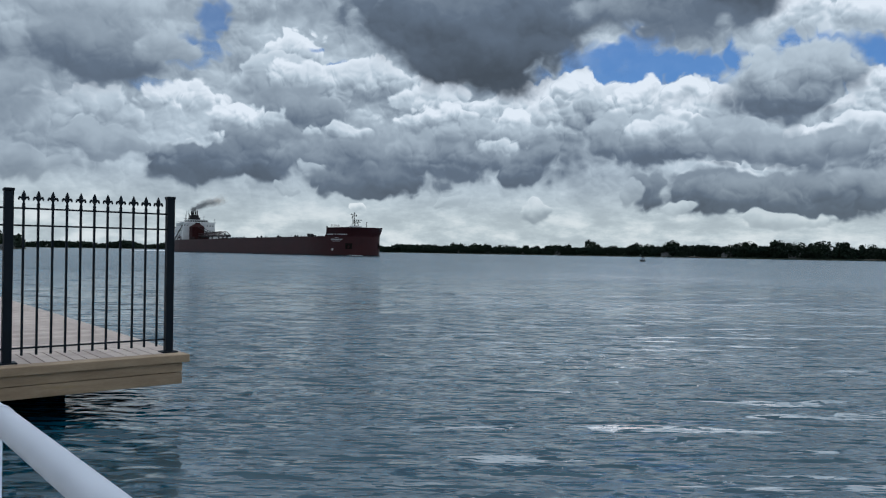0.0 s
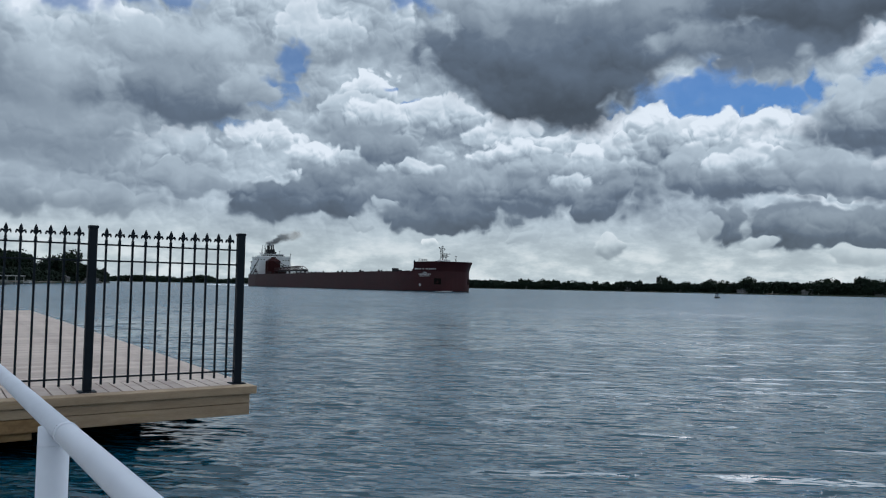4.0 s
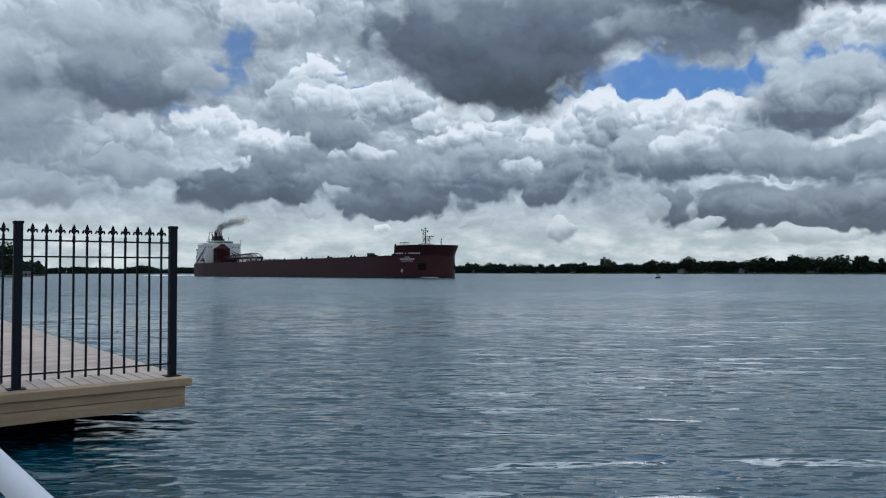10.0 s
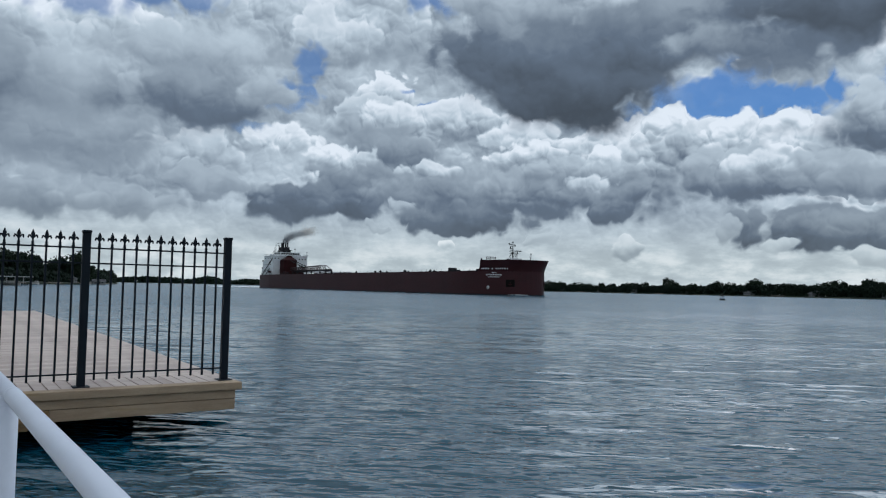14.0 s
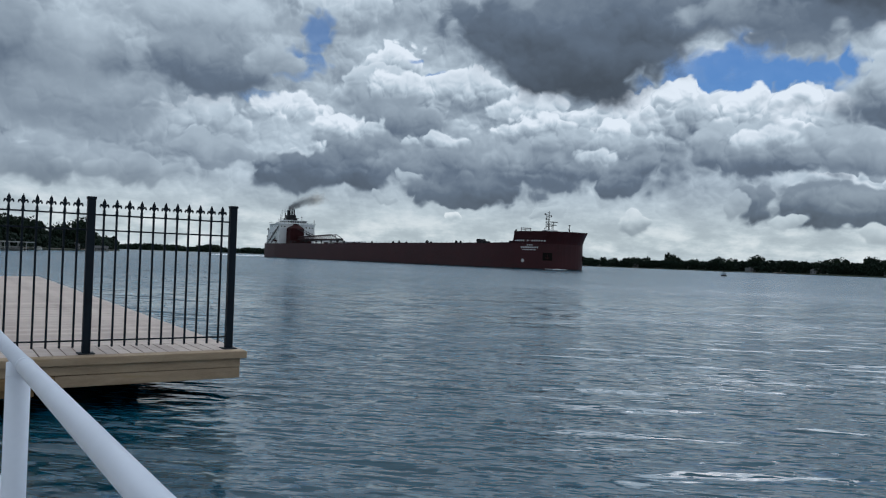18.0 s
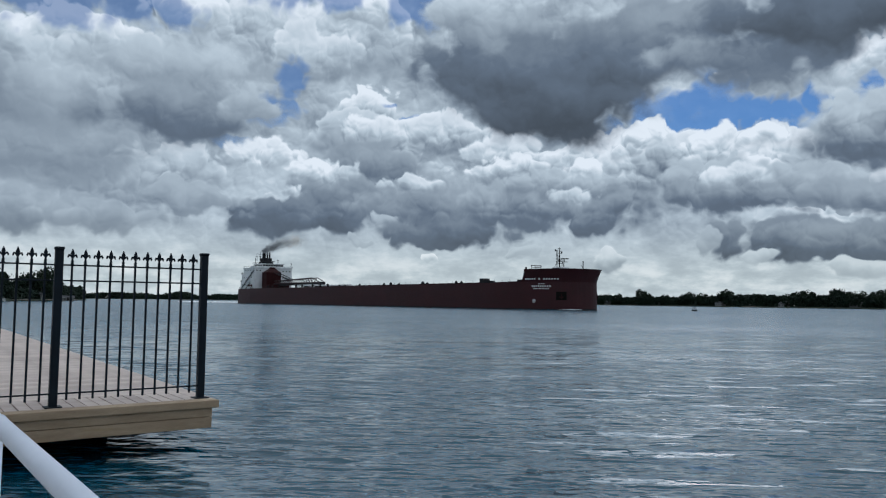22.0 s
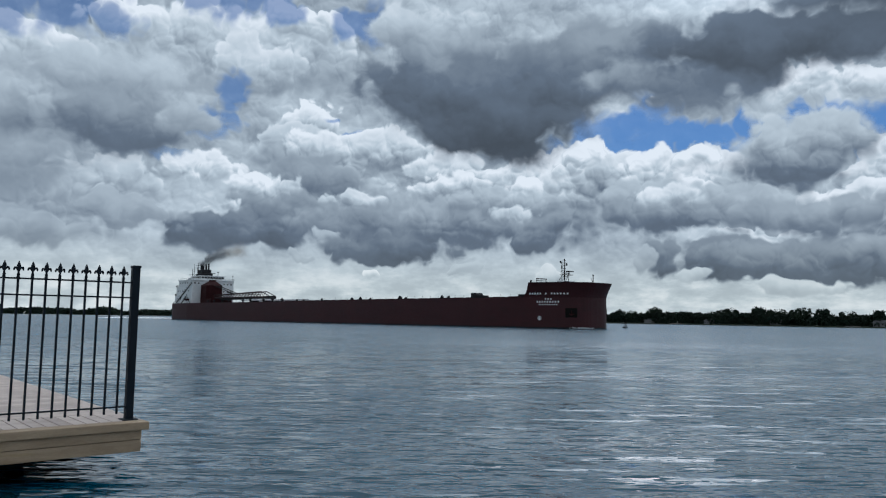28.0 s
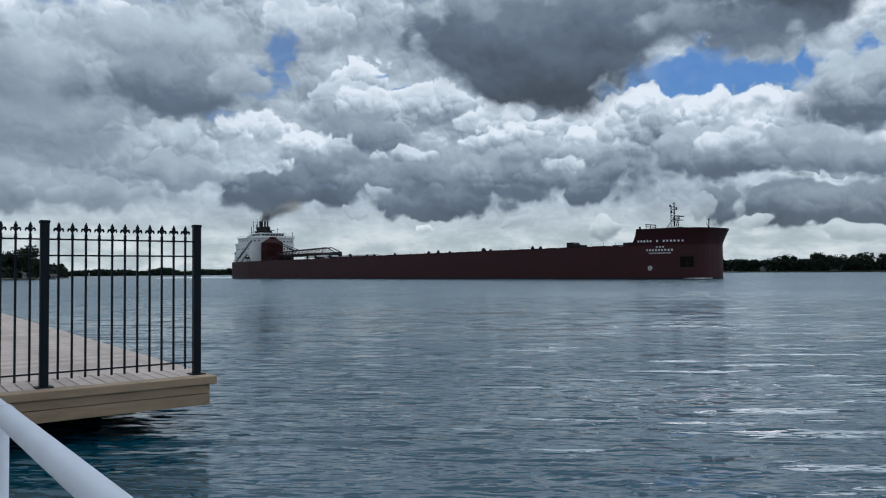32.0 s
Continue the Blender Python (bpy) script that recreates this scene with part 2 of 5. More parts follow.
BANKS_LEFT = (
    (-32.9, 17.2, 6.5, 2.4, 0.48, 0.92), (-36.2, 15, 3.9, 2.6, 0.39, 0.72), (-21.4, 19.2, 5.6, 3.2, 0.47, 0.9), (-25.5, 20.3, 2.6, 1.7, 0.55, 0.95),
    (-12.5, 19.3, 4.1, 3.2, 0.47, 0.9), (-11.9, 21.3, 2.2, 1.2, 0.55, 0.99), (-15.9, 17.9, 3, 2.4, 0.47, 0.81), (-11.5, 14.5, 2.6, 1.3, 0.48, 0.95),
    (-13.2, 12.5, 3.9, 1.5, 0.42, 0.74), (-27, 9.2, 4.8, 1.7, 0.47, 0.79), (-32.8, 8.3, 5.2, 1.3, 0.43, 0.68), (-30.2, 13.6, 3.9, 2.6, 0.39, 0.68),
    (-41, 17, 5, 2.6, 0.43, 0.85), (-42, 8.6, 6, 2.5, 0.35, 0.68),
)
BANKS_RIGHT = (
    (-7.1, 12.4, 5.6, 1.8, 0.40, 0.88), (-1, 10.5, 4.8, 2.2, 0.38, 0.90), (4.6, 10.5, 3.9, 2.1, 0.41, 0.92), (9.2, 11.6, 2.2, 2, 0.44, 1.03),
    (8.3, 9.5, 3.5, 2.1, 0.37, 0.87), (12.2, 10.4, 2.6, 2.2, 0.33, 0.83), (15.8, 10.8, 3.2, 2.4, 0.44, 1.01), (19.1, 9.8, 3, 2.5, 0.37, 0.92),
    (22.6, 9.4, 4.8, 2.6, 0.37, 0.87), (16.6, 8.2, 3.5, 1.9, 0.37, 0.92), (26, 7.4, 3.6, 1.8, 0.44, 0.92), (21.5, 5.8, 4.8, 1, 0.37, 0.78),
    (30.9, 9.6, 4.8, 2.4, 0.33, 0.97), (29.9, 7.2, 4.8, 2.2, 0.33, 0.92), (34.4, 8.2, 4.6, 3.2, 0.33, 0.85), (23.6, 16.1, 7, 1.4, 0.63, 1.01),
)
BODIES = (
    (-11.9, 10.0, 3.6, 1.9, 0.28, 0.50), (-14.0, 7.8, 5.2, 1.5, 0.26, 0.48), (-16.7, 6.4, 5.0, 1.5, 0.15, 0.34), (-7.0, 6.9, 5.2, 1.9, 0.27, 0.5),
    (-5.3, 5.0, 4.1, 1.1, 0.16, 0.32), (0.3, 7.3, 4.8, 1.8, 0.24, 0.58), (5.8, 6.8, 4.1, 1.45, 0.20, 0.48), (3.7, 8.8, 3.5, 1.3, 0.35, 0.7),
    (13.5, 8.5, 3.0, 1.9, 0.26, 0.66), (16.5, 7.5, 5.2, 1.2, 0.23, 0.48), (24.4, 11.9, 4.2, 2.5, 0.24, 0.70), (20.9, 8.2, 3.9, 1.5, 0.34, 0.66),
    (20.1, 4.4, 5.4, 1.5, 0.14, 0.40), (26.5, 4.3, 7.0, 1.4, 0.17, 0.44),
)
BODIES_LOW = (
    (-34.8, 5.7, 6.5, 1.5, 0.40, 0.56), (-29.7, 5.6, 3.7, 1.0, 0.42, 0.58), (-24.8, 7.3, 3.5, 0.95, 0.42, 0.6), (6.9, 3.3, 1.2, 0.7, 0.52, 0.84),
    (13.5, 4.4, 0.7, 0.55, 0.48, 0.60), (-7.0, 2.9, 0.7, 0.3, 0.7, 0.95), (-12.6, 4.6, 1.1, 0.3, 0.55, 0.64), (23.4, 2.7, 2.6, 0.5, 0.62, 0.8),
    (16.8, 3.4, 0.9, 0.4, 0.62, 0.8), (24.5, 7.4, 4.6, 1.2, 0.27, 0.55), (33.0, 4.6, 4.8, 1.5, 0.28, 0.55), (0.2, 3.8, 0.9, 0.3, 0.6, 0.7),
)
HEADS = (
    (-19.5, 10.3, 2.4, 1.2, 0.50, 0.98), (-15.7, 9.4, 2.8, 1.3, 0.46, 1.0), (-18.2, 7.8, 1.7, 0.6, 0.55, 0.95), (-13.6, 9.3, 1.3, 0.8, 0.5, 0.8),
    (-10.1, 8.6, 1.1, 0.7, 0.45, 0.76), (-7.8, 8.4, 1.5, 0.85, 0.45, 0.84), (-3.6, 9.8, 2.0, 1.2, 0.5, 0.98), (3.7, 7.8, 1.8, 0.75, 0.45, 0.82),
    (-0.3, 10.1, 1.7, 1.1, 0.5, 0.98), (4.6, 10.0, 1.9, 1.2, 0.6, 1.05), (9.4, 12.2, 1.4, 1.5, 0.6, 1.15), (16.8, 11.7, 1.7, 1.4, 0.65, 1.15),
    (-10.1, 5.9, 1.0, 0.6, 0.42, 0.62), (8.3, 11.2, 1.0, 0.85, 0.5, 0.9), (15.8, 8.8, 1.9, 1.0, 0.5, 0.88), (32.0, 11.0, 2.6, 1.2, 0.6, 1.1),
)
NEAR_CLOUDS = (
    (-35.0, 10.8, 7.8, 3.9, 0.38, 0.66), (-35.8, 13.3, 4.8, 2.6, 0.42, 0.64), (-26.5, 16.2, 4.8, 2.4, 0.42, 0.72), (-25.2, 13.2, 6.0, 2.5, 0.17, 0.48),
    (-20.6, 14.0, 1.8, 1.2, 0.42, 0.66), (9.6, 18.7, 9.0, 3.4, 0.19, 0.46), (-1.9, 19.4, 4.8, 2.2, 0.22, 0.52), (1.6, 16.7, 10.6, 3.5, 0.05, 0.30),
    (2.4, 14.2, 6.0, 2.5, 0.0, 0.16), (17.5, 17.5, 7.4, 1.9, 0.24, 0.54), (22.5, 19.2, 9.0, 2.3, 0.04, 0.24), (-4.1, 21.0, 3.0, 2.1, 0.42, 0.78),
    (-42.0, 13.5, 6.5, 4.0, 0.26, 0.52), (33.0, 22.5, 12.0, 3.5, 0.10, 0.40),
)


def cloud_material(name, layers, gaps=(), lumpy=True):
    """Broken cumulus with grey bases and sunlit heads, seen by direction from the middle of the dome."""
    t = Tree(name)
    d = t.vec("NORMALIZE", t.coords())
    sp = t.node("ShaderNodeSeparateXYZ")
    t.link(d, sp.inputs[0])
    az = t.math("DEGREES", t.math("ARCTAN2", sp.outputs[0], sp.outputs[1]))
    el = t.math("DEGREES", t.math("ARCSINE", sp.outputs[2]))
    an = t.node("ShaderNodeCombineXYZ")
    t.link(az, an.inputs[0])
    t.link(el, an.inputs[1])
    A = an.outputs[0]

    def shifted(v, scale, detail, amount):
        n = t.node("ShaderNodeTexNoise")
        n.noise_dimensions = "2D"
        t.link(v, n.inputs["Vector"])
        n.inputs["Scale"].default_value, n.inputs["Detail"].default_value, n.inputs["Roughness"].default_value = scale, detail, 0.5
        return t.vec("ADD", v, t.vec("MULTIPLY", t.vec("SUBTRACT", n.outputs["Color"], (0.5, 0.5, 0.5)), (amount, amount * 0.75, 0)))

    W = shifted(shifted(A, 0.16, 2, 2.6), 0.6, 2, 1.5)
    B = shifted(A, 0.55, 2, 1.5)

    def billow(v):
        """Rounded lumps of four sizes."""
        total = None
        for scale, share in ((0.26, 1.0), (0.60, 0.55), (1.3, 0.24), (3.0, 0.07)):
            n = t.node("ShaderNodeTexVoronoi")
            n.voronoi_dimensions = "2D"
            t.link(v, n.inputs["Vector"])
            n.inputs["Scale"].default_value = scale
            dist = n.outputs["Distance"]
            b = t.math("MULTIPLY_ADD", t.math("MULTIPLY", dist, dist), -1.6 * share, share)
            total = b if total is None else t.math("ADD", total, b)
        return total

    lump = billow(B)
    relief = t.math("SUBTRACT", lump, billow(t.vec("ADD", B, (0.10, 0.26, 0))))
    soft = t.noise(t.vec("MULTIPLY", A, (0.8, 1.2, 1)), 0.17, 5, 0.58)
    fleece = t.noise(t.vec("MULTIPLY", B, (0.8, 1.1, 1)), 0.32, 4, 0.5)
    if lumpy:
        edge = t.math("MULTIPLY_ADD", lump, 0.62, -0.62)
    else:
        edge = t.math("MULTIPLY_ADD", fleece, 2.2, -1.05)

    def inside(a, e, ra, re, k=1.0):
        q = t.vec("MULTIPLY", t.vec("SUBTRACT", W, (a, e, 0)), (1 / ra, 1 / re, 0))
        return q, t.math("MULTIPLY_ADD", edge, k, t.math("SUBTRACT", 1.0, t.vec("LENGTH", q)))

    tone = t.math("ADD", t.ramp(soft, 0.3, 0.7, 0.42, 0.80), t.math("MULTIPLY", relief, 0.30))
    # clouds higher up, mostly unseen, are brightened to lift the water
    tone = t.math("ADD", tone, t.ramp(el, 20.0, 32.0, 0.0, 0.24))
    low = t.ramp(el, 1.5, 7.0, 1.0, 0.0)
    streak = t.ramp(t.noise(t.vec("MULTIPLY", A, (0.4, 1.0, 1)), 0.6, 6, 0.6), 0.35, 0.68, 0.64, 0.92)
    n = t.node("ShaderNodeMix")
    t.link(low, n.inputs[0])
    t.link(tone, n.inputs[2])
    t.link(streak, n.inputs[3])
    tone = n.outputs[0]
    cover = None
    for start, crisp, blurred, rows, lumps in layers:
        if rows is BANKS_RIGHT:
            # blue sky shows between the higher and the lower banks, through a thin veil
            opened = None
            for a, e, ra, re in gaps:
                m = t.ramp(inside(a, e, ra, re, 1.3 if re < 3 else 0.4)[1], -0.1, 0.5, 1.0, 0.32 if a < 0 else 0.08)
                opened = m if opened is None else t.math("MINIMUM", opened, m)
            cover = opened
        for a, e, ra, re, base, head in rows:
            q, f = inside(a, e, ra, re, min(1.25, 1.15 / re ** 0.5))
            s = t.node("ShaderNodeSeparateXYZ")
            t.link(q, s.inputs[0])
            up = s.outputs[1]
            # heads are crisp, bases fade
            m = t.ramp(f, start, t.ramp(up, -0.7, 0.4, start + blurred, start + crisp))
            if rows is HEADS:
                m = t.math("MULTIPLY", m, t.ramp(up, -0.9, 0.2))
            rise = t.math("MULTIPLY_ADD", relief, 0.9 * lumps, up)
            h = t.ramp(rise, -0.65, 0.85, base, head)
            h = t.math("MULTIPLY_ADD", relief, 0.26 * head * lumps, h)
            h = t.math("MULTIPLY_ADD", t.math("SUBTRACT", fleece, 0.5), 0.32, h)
            if head > 0.38:
                # thin parts at the edge let the light through
                h = t.math("ADD", h, t.ramp(f, start, start + 0.5, 0.16 * head, 0.0))
            n = t.node("ShaderNodeMix")
            t.link(m, n.inputs[0])
            t.link(tone, n.inputs[2])
            t.link(h, n.inputs[3])
            tone = n.outputs[0]
            cover = m if cover is None else t.math("MAXIMUM", cover, m)
    cr = t.node("ShaderNodeValToRGB")
    t.link(tone, cr.inputs[0])
    e = cr.color_ramp.elements
    e[0].position, e[0].color = 0.0, (0.062, 0.075, 0.090, 1)
    e[1].position, e[1].color = 1.0, (0.74, 0.77, 0.78, 1)
    for pos, col in ((0.25, (0.123, 0.154, 0.193, 1)), (0.5, (0.28, 0.325, 0.36, 1)), (0.75, (0.47, 0.53, 0.56, 1))):
        k = e.new(pos)
        k.color = col
    em = t.node("ShaderNodeEmission")
    # haze over the horizon is a little warm
    warm = t.vec("MULTIPLY", cr.outputs[0], t.mix(low, (1.0, 1.0, 1.0), (1.05, 1.02, 0.94)))
    t.link(warm, em.inputs["Color"])
    # thin cloud round the hidden sun is brightened to light the water
    to_sun = (math.sin(sa) * math.cos(se), math.cos(sa) * math.cos(se), math.sin(se))
    t.link(t.ramp(t.vec("DOT_PRODUCT", d, to_sun), 0.90, 1.0, 1.0, 3.9), em.inputs["Strength"])
    tr = t.node("ShaderNodeBsdfTransparent")
    mx = t.node("ShaderNodeMixShader")
    t.link(cover, mx.inputs[0])
    t.link(tr.outputs[0], mx.inputs[1])
    t.link(em.outputs[0], mx.inputs[2])
    t.link(mx.outputs[0], t.out.inputs["Surface"])
    t.mat.cycles.emission_sampling = "NONE"
    return t.mat


M_CLOUD = cloud_material("bright_cloud_banks", ((-0.05, 0.16, 0.5, BANKS_LEFT, 0.75), (-0.05, 0.16, 0.5, BANKS_RIGHT, 1.0)), GAPS)
M_CLOUD_MID = cloud_material("cumulus_clouds", ((-0.22, 0.36, 0.55, BODIES, 0.6), (-0.2, 0.4, 0.7, BODIES_LOW, 0.4), (-0.05, 0.32, 0.6, HEADS, 1.0)))
M_CLOUD_LOW = cloud_material("low_cumulus_clouds", ((-0.22, 0.42, 0.75, NEAR_CLOUDS, 0.28),), (), False)


# ---- mesh helpers ----
def mesh(name, bm, material, smooth=False):
    me = bpy.data.meshes.new(name)
    bm.normal_update()
    bm.to_mesh(me)
    bm.free()
    me.materials.append(material)
    if smooth:
        for f in me.polygons:
            f.use_smooth = True
    return me


def thing(name, label, category, group="", kind="", at=None):
    ob = new(name)
    ob.empty_display_size = 0.2
    if at is not None:
        ob.matrix_basis = at
    return tagged(ob, label, category, group, kind)


def part(name, bm, material, parent, label="", smooth=False):
    ob = new(name, bm if isinstance(bm, bpy.types.Mesh) else mesh(name, bm, material, smooth))
    ob.parent = parent
    if label:
        ob["label"] = label
    return ob


def box(bm, x0, y0, z0, x1, y1, z1, bevel=0.0):
    r = bmesh.ops.create_cube(bm, size=1)
    bmesh.ops.transform(bm, matrix=Matrix.Translation(((x0 + x1) / 2, (y0 + y1) / 2, (z0 + z1) / 2)) @ Matrix.Diagonal((x1 - x0, y1 - y0, z1 - z0, 1)), verts=r["verts"])
    if bevel:
        ed = {e for v in r["verts"] for e in v.link_edges}
        bmesh.ops.bevel(bm, geom=list(ed), offset=bevel, segments=2, affect="EDGES", profile=0.5)
    return bm


def boxes(*rows, bevel=0.0):
    bm = bmesh.new()
    for r in rows:
        box(bm, *r, bevel)
    return bm


def rod(bm, a, b, r0, r1=None, seg=8, caps=True):
    a, b = Vector(a), Vector(b)
    q = (b - a).to_track_quat("Z", "Y").to_matrix().to_4x4()
    bmesh.ops.create_cone(bm, cap_ends=caps, segments=seg, radius1=r0, radius2=r0 if r1 is None else r1, depth=(b - a).length,
                          matrix=Matrix.Translation((a + b) / 2) @ q)
    return bm


def rods(*rows, seg=8):
    bm = bmesh.new()
    for r in rows:
        rod(bm, *r, seg=seg)
    return bm


# ---- setting: water, sky, banks ----
def grid_axis(lo, hi, step, far, grow):
    """Coordinates that are dense from lo to hi and widen outwards to far."""
    mid = list(np.arange(lo, hi + step / 2, step))
    up, x, s = [], mid[-1], step
    while x < far:
        s *= grow
        x += s
        up.append(x)
    down, x, s = [], lo, step
    while x > -far:
        s *= grow
        x -= s
        down.append(x)
    return np.array(down[::-1] + mid + up)


def make_water():
    xs = grid_axis(-9, 12, 0.04, 4300, 1.045)
    ys = grid_axis(2.0, 11.0, 0.02, 4300, 1.018)
    ys = ys[ys > -400]
    X, Y = np.meshgrid(xs, ys)
    cell = np.maximum(np.gradient(xs)[None, :] * 0.5, np.gradient(ys)[:, None])
    Z = np.zeros_like(X)
    rng = np.random.RandomState(7)
    near = (ys > 0.5) & (ys < 60)
    Xn, Yn, cn = X[near], Y[near], cell[near]
    Zn = np.zeros_like(Xn)
    # groups of waves: each size runs high in some patches and low in others
    swell = [0.55 + 0.45 * np.sin(Xn * a + Yn * b + c) * np.sin(Xn * d - Yn * e + f) for a, b, c, d, e, f in
             ((0.50, 0.9, 0.3, 0.31, 1.7, 1.0), (0.83, 1.3, 2.0, 0.4, 0.6, 0.2), (0.27, 2.1, 4.0, 0.9, 1.1, 3.0), (1.2, 0.5, 1.0, 0.6, 2.6, 5.0))]
    for i in range(84):
        lam = 0.14 * (1.1 / 0.14) ** (i / 83)
        ang = radians(-84 + rng.normal(0, 32))
        k = 2 * math.pi / lam
        amp = 0.010 / k * (0.6 + 0.8 * rng.rand())
        fade = np.clip(1.9 - cn / (lam / 4), 0, 1)
        ph = k * (Xn * math.cos(ang) + Yn * math.sin(ang)) + rng.rand() * 6.283
        Zn += amp * fade * swell[i % 4] * (np.sin(ph) + 0.22 * np.sin(2 * ph + 1.57))
    Z[near] = Zn
    n, m = X.shape
    co = np.stack([X, Y, Z], -1).reshape(-1, 3)
    idx = np.arange(n * m).reshape(n, m)
    quads = np.stack([idx[:-1, :-1], idx[:-1, 1:], idx[1:, 1:], idx[1:, :-1]], -1).reshape(-1, 4)
    me = bpy.data.meshes.new("water")
    me.vertices.add(len(co))
    me.vertices.foreach_set("co", co.ravel())
    me.loops.add(quads.size)
    me.loops.foreach_set("vertex_index", quads.ravel())
    me.polygons.add(len(quads))
    me.polygons.foreach_set("loop_start", np.arange(0, quads.size, 4))
    me.polygons.foreach_set("use_smooth", np.ones(len(quads), bool))
    me.update()
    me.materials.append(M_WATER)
    return tagged(new("water", me), "blue-green river water with small wind ripples", "water", kind="structure")


water = make_water()


def make_clouds(name, radius, material, label):
    bm = bmesh.new()
    rings = [-1.5, 0, 1, 2, 4, 7, 11, 16, 22, 30, 40, 52, 64, 76, 86, 89.9]
    rows = []
    for e in rings:
        c, s = math.cos(radians(e)), math.sin(radians(e))
        rows.append([bm.verts.new((radius * c * math.sin(a), radius * c * math.cos(a), radius * s)) for a in np.linspace(0, 2 * math.pi, 96, endpoint=False)])
    for lo, hi in zip(rows, rows[1:]):
        for i in range(96):
            bm.faces.new((lo[i], hi[i], hi[(i + 1) % 96], lo[(i + 1) % 96]))
    return tagged(new(name, mesh(name, bm, material, True)), label, "sky", kind="structure")


clouds = make_clouds("backdrop_clouds", 4500, M_CLOUD, "broken grey and white cumulus clouds with blue gaps")
mid_clouds = make_clouds("backdrop_mid_clouds", 4450, M_CLOUD_MID, "grey cumulus clouds with white heads")
low_clouds = make_clouds("backdrop_low_clouds", 4400, M_CLOUD_LOW, "low dark grey cloud bases with soft edges")



def bank(name, line, depth, top, label):
    """A strip of land behind a shoreline of (x, y), with a low stone edge."""
    bm = bmesh.new()
    prev = None
    for i, (x, y) in enumerate(line):
        a = Vector(line[max(i - 1, 0)])
        b = Vector(line[min(i + 1, len(line) - 1)])
        t = (b - a).normalized()
        nrm = Vector((-t.y, t.x))
        if nrm.dot(Vector((x, y))) < 0 if line is not LEFT_SHORE else nrm.x > 0:
            nrm = -nrm
        pts = [(x, y, -1.0), (x, y, top * 0.6), (x + nrm.x * 4, y + nrm.y * 4, top), (x + nrm.x * depth, y + nrm.y * depth, top * 1.5), (x + nrm.x * (depth + 5), y + nrm.y * (depth + 5), -1)]
        cur = [bm.verts.new(q) for q in pts]
        if prev:
            for j in range(4):
                bm.faces.new((prev[j], cur[j], cur[j + 1], prev[j + 1]))
        prev = cur
    bmesh.ops.recalc_face_normals(bm, faces=bm.faces)
    return tagged(new(name, mesh(name, bm, M_LAWN)), label, "ground", kind="structure")


def polar(az, d):
    return (d * math.sin(radians(az + 1.2)), d * math.cos(radians(az + 1.2)))


RIGHT_SHORE = [polar(a, d) for a, d in ((75, 330), (55, 400), (42, 470), (34, 530), (27, 590), (20, 680), (13, 800), (6, 960), (0, 1200), (-6, 1600), (-12, 1950), (-18, 2350), (-24, 2700), (-30, 2900), (-37, 2950), (-44, 2900))]
LEFT_SHORE = [polar(a, d) for a, d in ((-72, 120), (-60, 170), (-50, 230), (-44, 290), (-40, 350), (-36.5, 430), (-33.0, 560), (-31.1, 760), (-31.6, 1100), (-33, 1700), (-34, 2600))]
bank("ground_far_bank", RIGHT_SHORE, 120, 1.0, "far river bank with grass and a low stone edge")
bank("ground_near_bank", LEFT_SHORE, 90, 1.4, "wooded river bank with a low seawall")


def along(line, s):
    """The point at the share s of a line's length, and the way on from it."""
    seg = [(Vector(b) - Vector(a)).length for a, b in zip(line, line[1:])]
    d = s * sum(seg)
    for a, b, l in zip(line, line[1:], seg):
        if d <= l:
            w = (Vector(b) - Vector(a)).normalized()
            return Vector(a) + w * d, w
        d -= l
    return Vector(line[-1]), (Vector(line[-1]) - Vector(line[-2])).normalized()


# ---- trees ----
def crown_mesh(seed, height, width, leaves, material, size):
    """A crown of many small leaf clumps gathered round a few boughs, with gaps and an uneven outline."""
    rng = random.Random(seed)
    lobes = [(0, 0, height * 0.62, width * 0.42)]
    for i in range(9):
        a, r = rng.uniform(0, 6.283), width * rng.uniform(0.15, 0.36)
        lobes.append((r * math.cos(a), r * math.sin(a), height * rng.uniform(0.34, 0.86), width * rng.uniform(0.14, 0.25)))
    verts, faces = [], []
    for i in range(leaves):
        x, y, z, r = rng.choice(lobes)
        d = Vector((rng.gauss(0, 1), rng.gauss(0, 1), rng.gauss(0, 0.8))).normalized() * r * rng.uniform(0.65, 1.08)
        c = Vector((x, y, z)) + d
        if c.z < height * 0.16:
            c.z = height * 0.16 + rng.random() * height * 0.1
        e = Euler((rng.uniform(0, 3.1), rng.uniform(0, 3.1), rng.uniform(0, 3.1))).to_matrix()
        s = size * rng.uniform(0.6, 1.3)
        k = len(verts)
        for px, py, pz in ((-1, 0, 0), (0, 0.7, 0.15), (1, 0, 0), (0, -0.7, 0.15), (0, 0, 0.5)):
            verts.append(c + e @ (Vector((px, py, pz)) * s))
        faces += [(k, k + 1, k + 4), (k + 1, k + 2, k + 4), (k + 2, k + 3, k + 4), (k + 3, k, k + 4)]
    me = bpy.data.meshes.new("crown")
    me.from_pydata([tuple(v) for v in verts], [], faces)
    me.materials.append(material)
    return me


